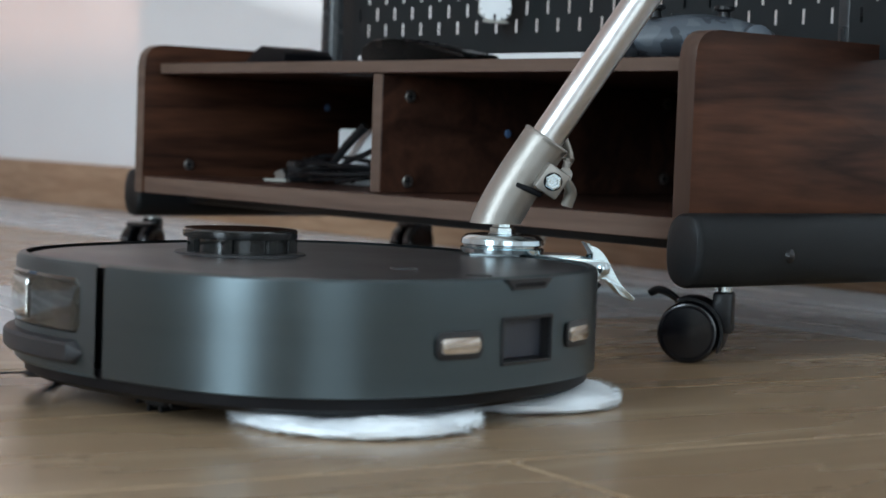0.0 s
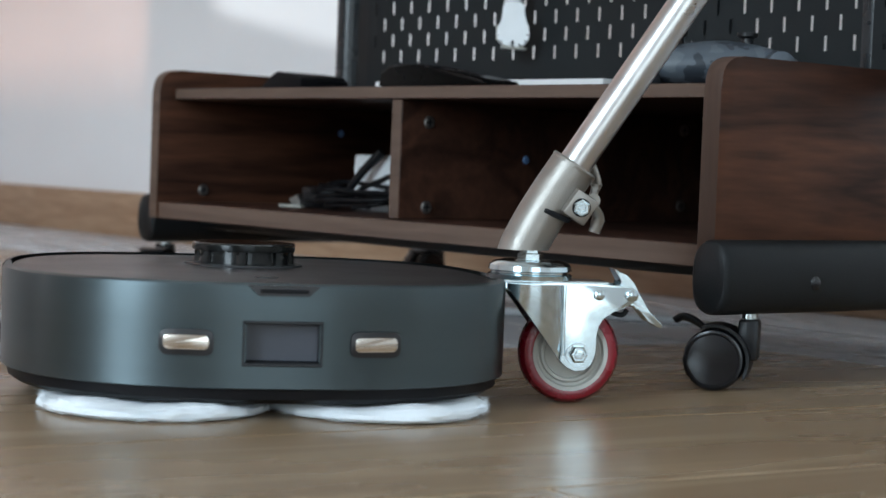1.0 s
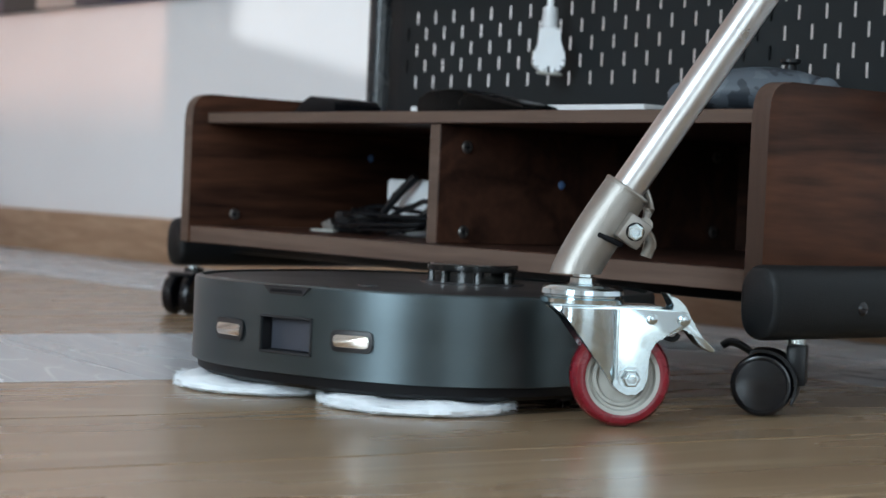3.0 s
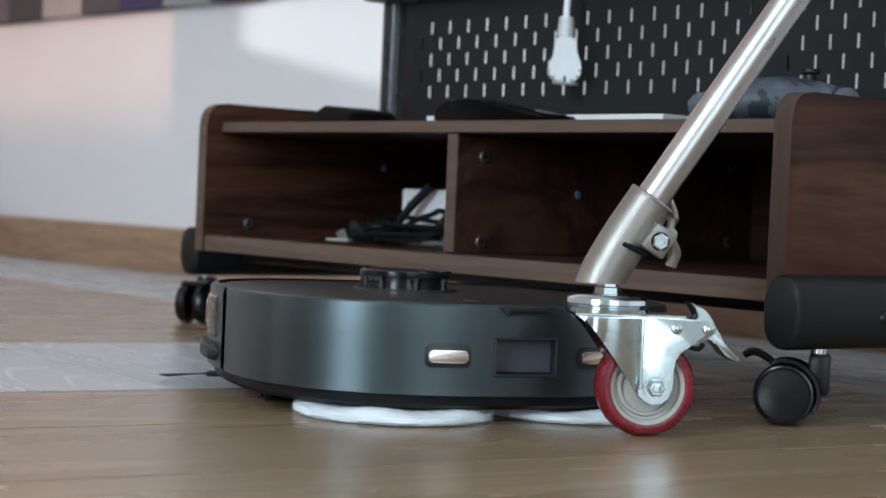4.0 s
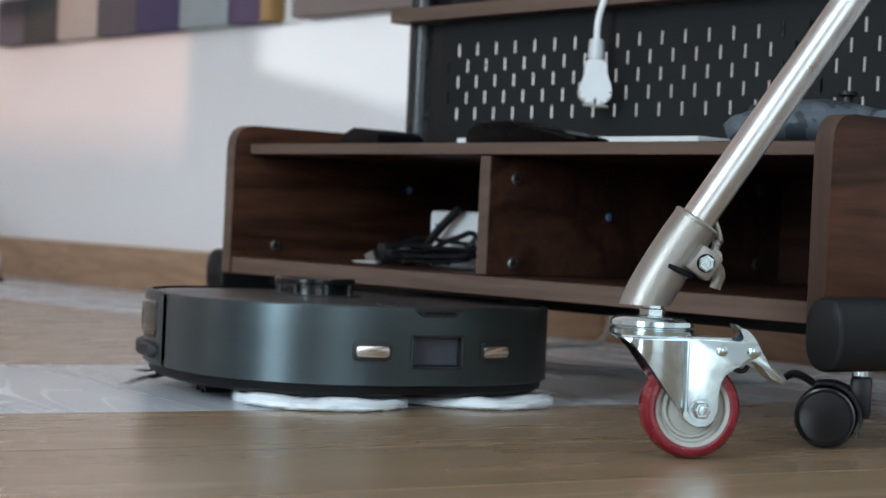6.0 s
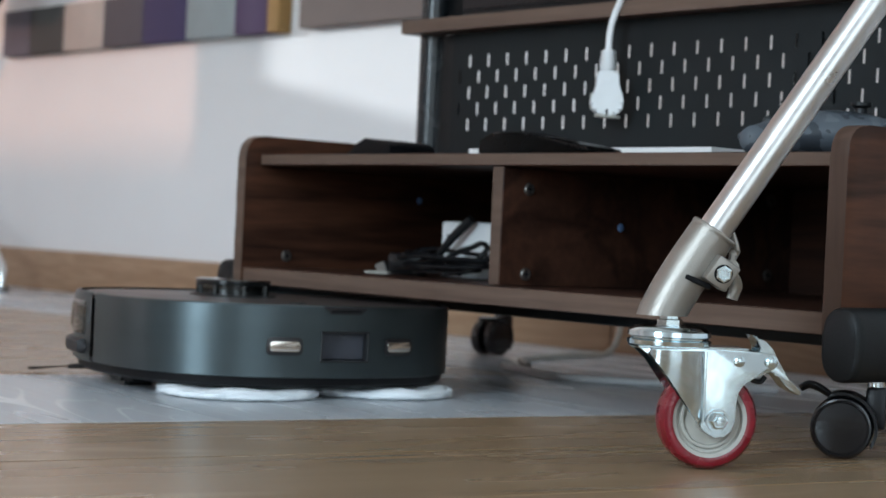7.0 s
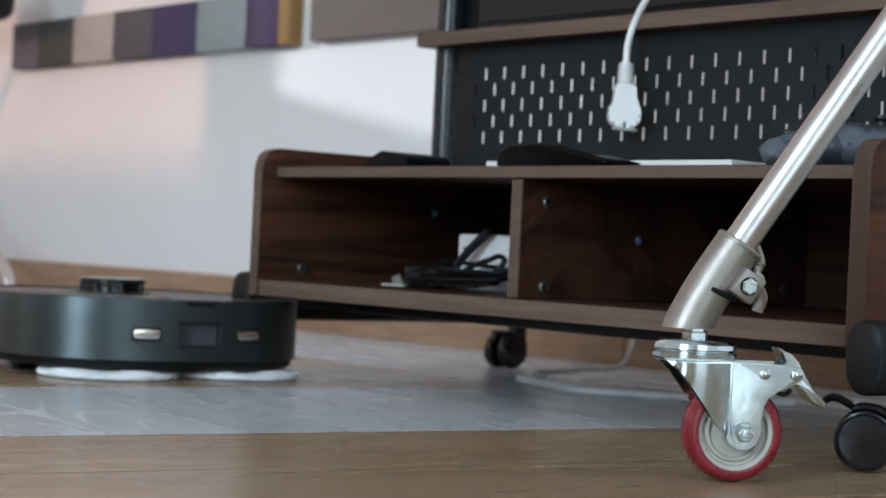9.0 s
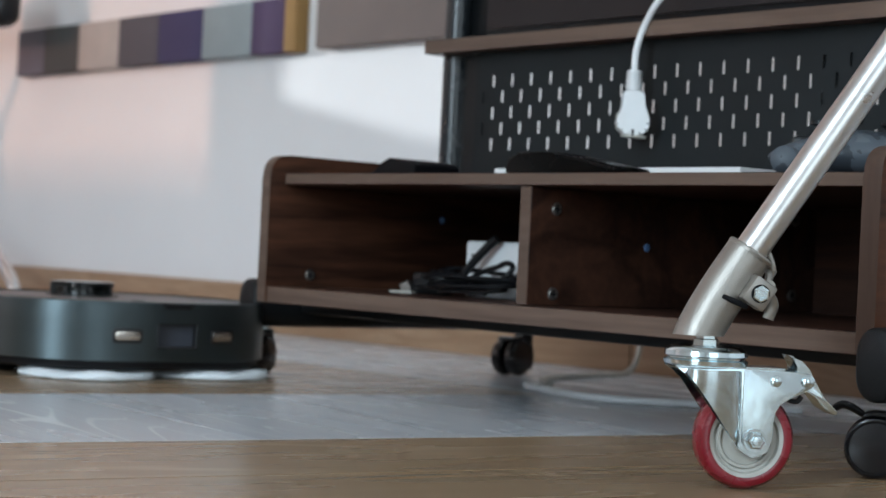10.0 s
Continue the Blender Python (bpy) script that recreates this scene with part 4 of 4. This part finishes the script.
# ---- wall pictures, floor cable, chair leg ----
def wall_things():
    p = thing("wall_swatches", "row of fabric colour panels mounted on the white wall", "wall panel", pose(0, 0, 0))
    xs = [-3.56, -3.436, -3.282, -3.113, -2.957, -2.794, -2.625, -2.519, -2.48]
    cols = [(0.15, 0.14, 0.17), (0.075, 0.075, 0.075), (0.46, 0.42, 0.39), (0.10, 0.095, 0.11), (0.055, 0.05, 0.12), (0.36, 0.40, 0.41), (0.075, 0.045, 0.10), (0.30, 0.17, 0.06)]
    for k, col in enumerate(cols):
        M["swatch%d" % k] = surface("fabric_%d" % k, col, 0.9, vary=0.06, scale=20, bump=0.5, fine=700)
        part("fabric_panel", box((xs[k], WALL_Y - 0.03, 0.5105), (xs[k + 1] - 0.001, WALL_Y - 0.001, 0.611), 0.002), "swatch%d" % k, p)
    M["canvas"] = surface("grey_brown_canvas", (0.17, 0.133, 0.122), 0.9, vary=0.1, scale=6, bump=0.5, fine=700)
    tagged(part("canvas_panel", box((-2.423, WALL_Y - 0.028, 0.5125), (-1.6, WALL_Y - 0.001, 1.05), 0.003), "canvas"), "large grey-brown canvas panel on the wall", "wall panel")
    c = thing("floor_cable", "thin white cable lying on the floor under the cart", "cable", pose(0, 0, 0))
    part("cord", tube([(-1.399, 1.198, 0.0043), (-1.345, 1.178, 0.0043), (-1.289, 1.16, 0.0043), (-1.24, 1.155, 0.0043), (-1.204, 1.172, 0.0043), (-1.15, 1.22, 0.0043), (-1.06, 1.305, 0.0043)], 0.0040, 10), "cable_white", c)
    part("riser", tube([(-1.40, 1.24, 0.004), (-1.48, 1.303, 0.004), (-1.535, 1.426, 0.004), (-1.562, 1.54, 0.006), (-1.592, 1.594, 0.05), (-1.60, 1.600, 0.13)], 0.0042, 8), "rim", c, "cable rising up the wall")
    ch = thing("chair_leg", "bent chrome tube leg of a chair by the wall", "chair", pose(0, 0, 0))
    part("chrome_tube", tube([(-3.62, 1.47, 0.20), (-3.46, 1.46, 0.148), (-3.36, 1.455, 0.117), (-3.29, 1.45, 0.083), (-3.248, 1.45, 0.045), (-3.240, 1.45, 0.006)], 0.013, 14), "chrome", ch)
    part("arm_pad", box((-3.60, 1.40, 0.588), (-3.297, 1.47, 0.70), 0.032, 4), "black_plastic", ch, "dark rounded arm pad")
    part("upright", tube([(-3.62, 1.47, 0.20), (-3.68, 1.46, 0.40), (-3.56, 1.45, 0.60)], 0.013, 14), "chrome", ch)
    part("foot_glide", lathe([(0, 0), (0.017, 0), (0.016, 0.008), (0, 0.009)], 16), "black_plastic", ch, m=pose(-3.240, 1.45, 0))


wall_things()


# ---- floor planks: courses along one direction, and a crosswise grey strip, a grey border along the back wall ----
BORDER_Y = 1.155


def planks():
    floor = bpy.data.objects["floor"]
    ang = math.degrees(math.atan2(0.9907, 0.1357))
    d, n = Vector((0.1357, 0.9907, 0)), Vector((0.9907, -0.1357, 0))
    step, length = 0.2115, 1.82
    corners = ((-1, -1), (1, -1), (1, 1), (-1, 1))
    bm = bmesh.new()
    w, ln, h, e = (step - 0.0030) / 2, length / 2 - 0.0012, 0.0045, 0.0003
    low = [bm.verts.new((x * ln, y * w, -h)) for x, y in corners]
    mid = [bm.verts.new((x * ln, y * w, -e)) for x, y in corners]
    top = [bm.verts.new((x * (ln - e), y * (w - e), 0)) for x, y in corners]
    for a, b in ((low, mid), (mid, top)):
        for k in range(4):
            bm.faces.new((a[k], a[(k + 1) % 4], b[(k + 1) % 4], b[k]))
    bm.faces.new(top)
    whole = link_mesh("oak_plank", bm, "oak", False)

    def cut_mesh(kind, m, width=step, far=BORDER_Y - 0.0012, run=length):
        """A plank sawn off along the walls of the room and the border, in its own space."""
        w, ln = (width - 0.0030) / 2, run / 2 - 0.0012
        poly = [m @ Vector((x * ln, y * w, 0)) for x, y in ((-1, -1), (1, -1), (1, 1), (-1, 1))]
        for axis, sign, lim in ((0, 1, 2.4), (0, -1, 5.0), (1, 1, far), (1, -1, 2.6)):
            out = []
            for a, b in zip(poly, poly[1:] + poly[:1]):
                da, db = lim - sign * a[axis], lim - sign * b[axis]
                if da >= 0:
                    out.append(a)
                if da * db < 0:
                    out.append(a.lerp(b, da / (da - db)))
            poly = out
            if len(poly) < 3:
                return None
        back = m.inverted()
        bm = bmesh.new()
        top = [bm.verts.new(back @ p) for p in poly]
        low = [bm.verts.new(back @ (p - Vector((0, 0, 0.0045)))) for p in poly]
        bm.faces.new(top)
        for i in range(len(top)):
            bm.faces.new((low[i], low[(i + 1) % len(top)], top[(i + 1) % len(top)], top[i]))
        return link_mesh(kind + "_cut_plank", bm, kind, False)

    rng = random.Random(2)
    for k in range(-20, 19):
        c = -1.0445 + step * (k + 0.5)
        if k in (-1, -2):      # the grey strip lies crosswise
            continue
        shift = rng.uniform(0, length)
        if k == 3:
            shift = 0.382 - length / 2
        for j in range(-3, 3):
            p = n * c + d * (j * length + shift)
            m = pose(p.x, p.y, 0, 0, 0, ang)
            inside = abs(p.y + 0.7225) < 1.8775 - length / 2 - 0.02 and -4.7 < p.x < 2.1
            mesh = whole if inside else cut_mesh("oak", m)
            if mesh is None:
                continue
            ob = new("plank", mesh)
            ob.parent = floor
            ob.matrix_basis = m
    for j in range(-13, 8):
        p = n * (-1.0445 - step) + d * (j * step + 0.07)
        m = pose(p.x, p.y, 0, 0, 0, ang - 90)
        mesh = cut_mesh("grey_oak", m, step + 0.0023, run=2 * step)
        if mesh is None:
            continue
        ob = new("plank", mesh)
        ob.parent = floor
        ob.matrix_basis = m
    wide = (WALL_Y - BORDER_Y) / 2
    for row in range(2):
        for j in range(6):
            m = pose(-4.9 + j * length + 0.75 * row, BORDER_Y + wide * (row + 0.5), 0)
            mesh = cut_mesh("grey_oak", m, wide, WALL_Y)
            if mesh is None:
                continue
            ob = new("plank", mesh)
            ob.parent = floor
            ob.matrix_basis = m


planks()


# ---- what moves ----
ROBOT = [
    (0, -0.6036, 0.4968, 192.5),
    (0.5, -0.6823, 0.4943, 170.6),
    (1, -0.7509, 0.5124, 152.8),
    (1.5, -0.8004, 0.5413, 131.6),
    (2, -0.8293, 0.5938, 114.0),
    (2.5, -0.8513, 0.6579, 104.2),
    (2.7, -0.8564, 0.6834, 95.8),
    (3.8, -0.8548, 0.6992, 156.5),
    (4, -0.8404, 0.6896, 163.4),
    (4.5, -0.8443, 0.6937, 178.6),
    (5, -0.8991, 0.6956, 164.9),
    (5.5, -0.9851, 0.7194, 164.1),
    (5.7, -1.0243, 0.7306, 167.6),
    (6.8, -1.2185, 0.7469, 172.1),
    (7.5, -1.3530, 0.7618, 173.1),
    (8, -1.4548, 0.7742, 172.7),
    (9, -1.5983, 0.7850, 173.3),
    (10, -1.6898, 0.7900, 177.7),
]


def motions():
    walk(robot, [(t, pose(x, y, 0, 0, 0, a)) for t, x, y, a in ROBOT])
    for pad, s in zip(mop_pads, (1, -1)):
        walk(pad, [(k * 0.1, pose(-0.089, s * 0.0750, 0, 0, 0, s * 70 * k)) for k in range(101)])
    for wheel, s in zip(drive_wheels, (1, -1)):
        rows, roll, last = [], 0.0, None
        for k in range(101):
            t = k * 0.1
            i = max(j for j in range(len(ROBOT) - 1) if ROBOT[j][0] <= t + 1e-6)
            a, b = ROBOT[i], ROBOT[i + 1]
            f = (t - a[0]) / (b[0] - a[0])
            x, y, turn = [a[j] + (b[j] - a[j]) * f for j in (1, 2, 3)]
            c, d = math.cos(radians(turn)), math.sin(radians(turn))
            hub = Vector((x - d * s * 0.134, y + c * s * 0.134))
            if last is not None:
                roll -= math.degrees((hub - last).dot(Vector((c, d))) / 0.0297)
            last = hub
            rows.append((t, pose(0.010, s * 0.134, 0.0305, 90, 0, 0) @ pose(0, 0, 0, 0, 0, roll)))
        walk(wheel, rows)
    walk(side_brush, [(k * 0.1, pose(0.105, 0.128, 0, 0, 0, -80 * k)) for k in range(101)])


motions()
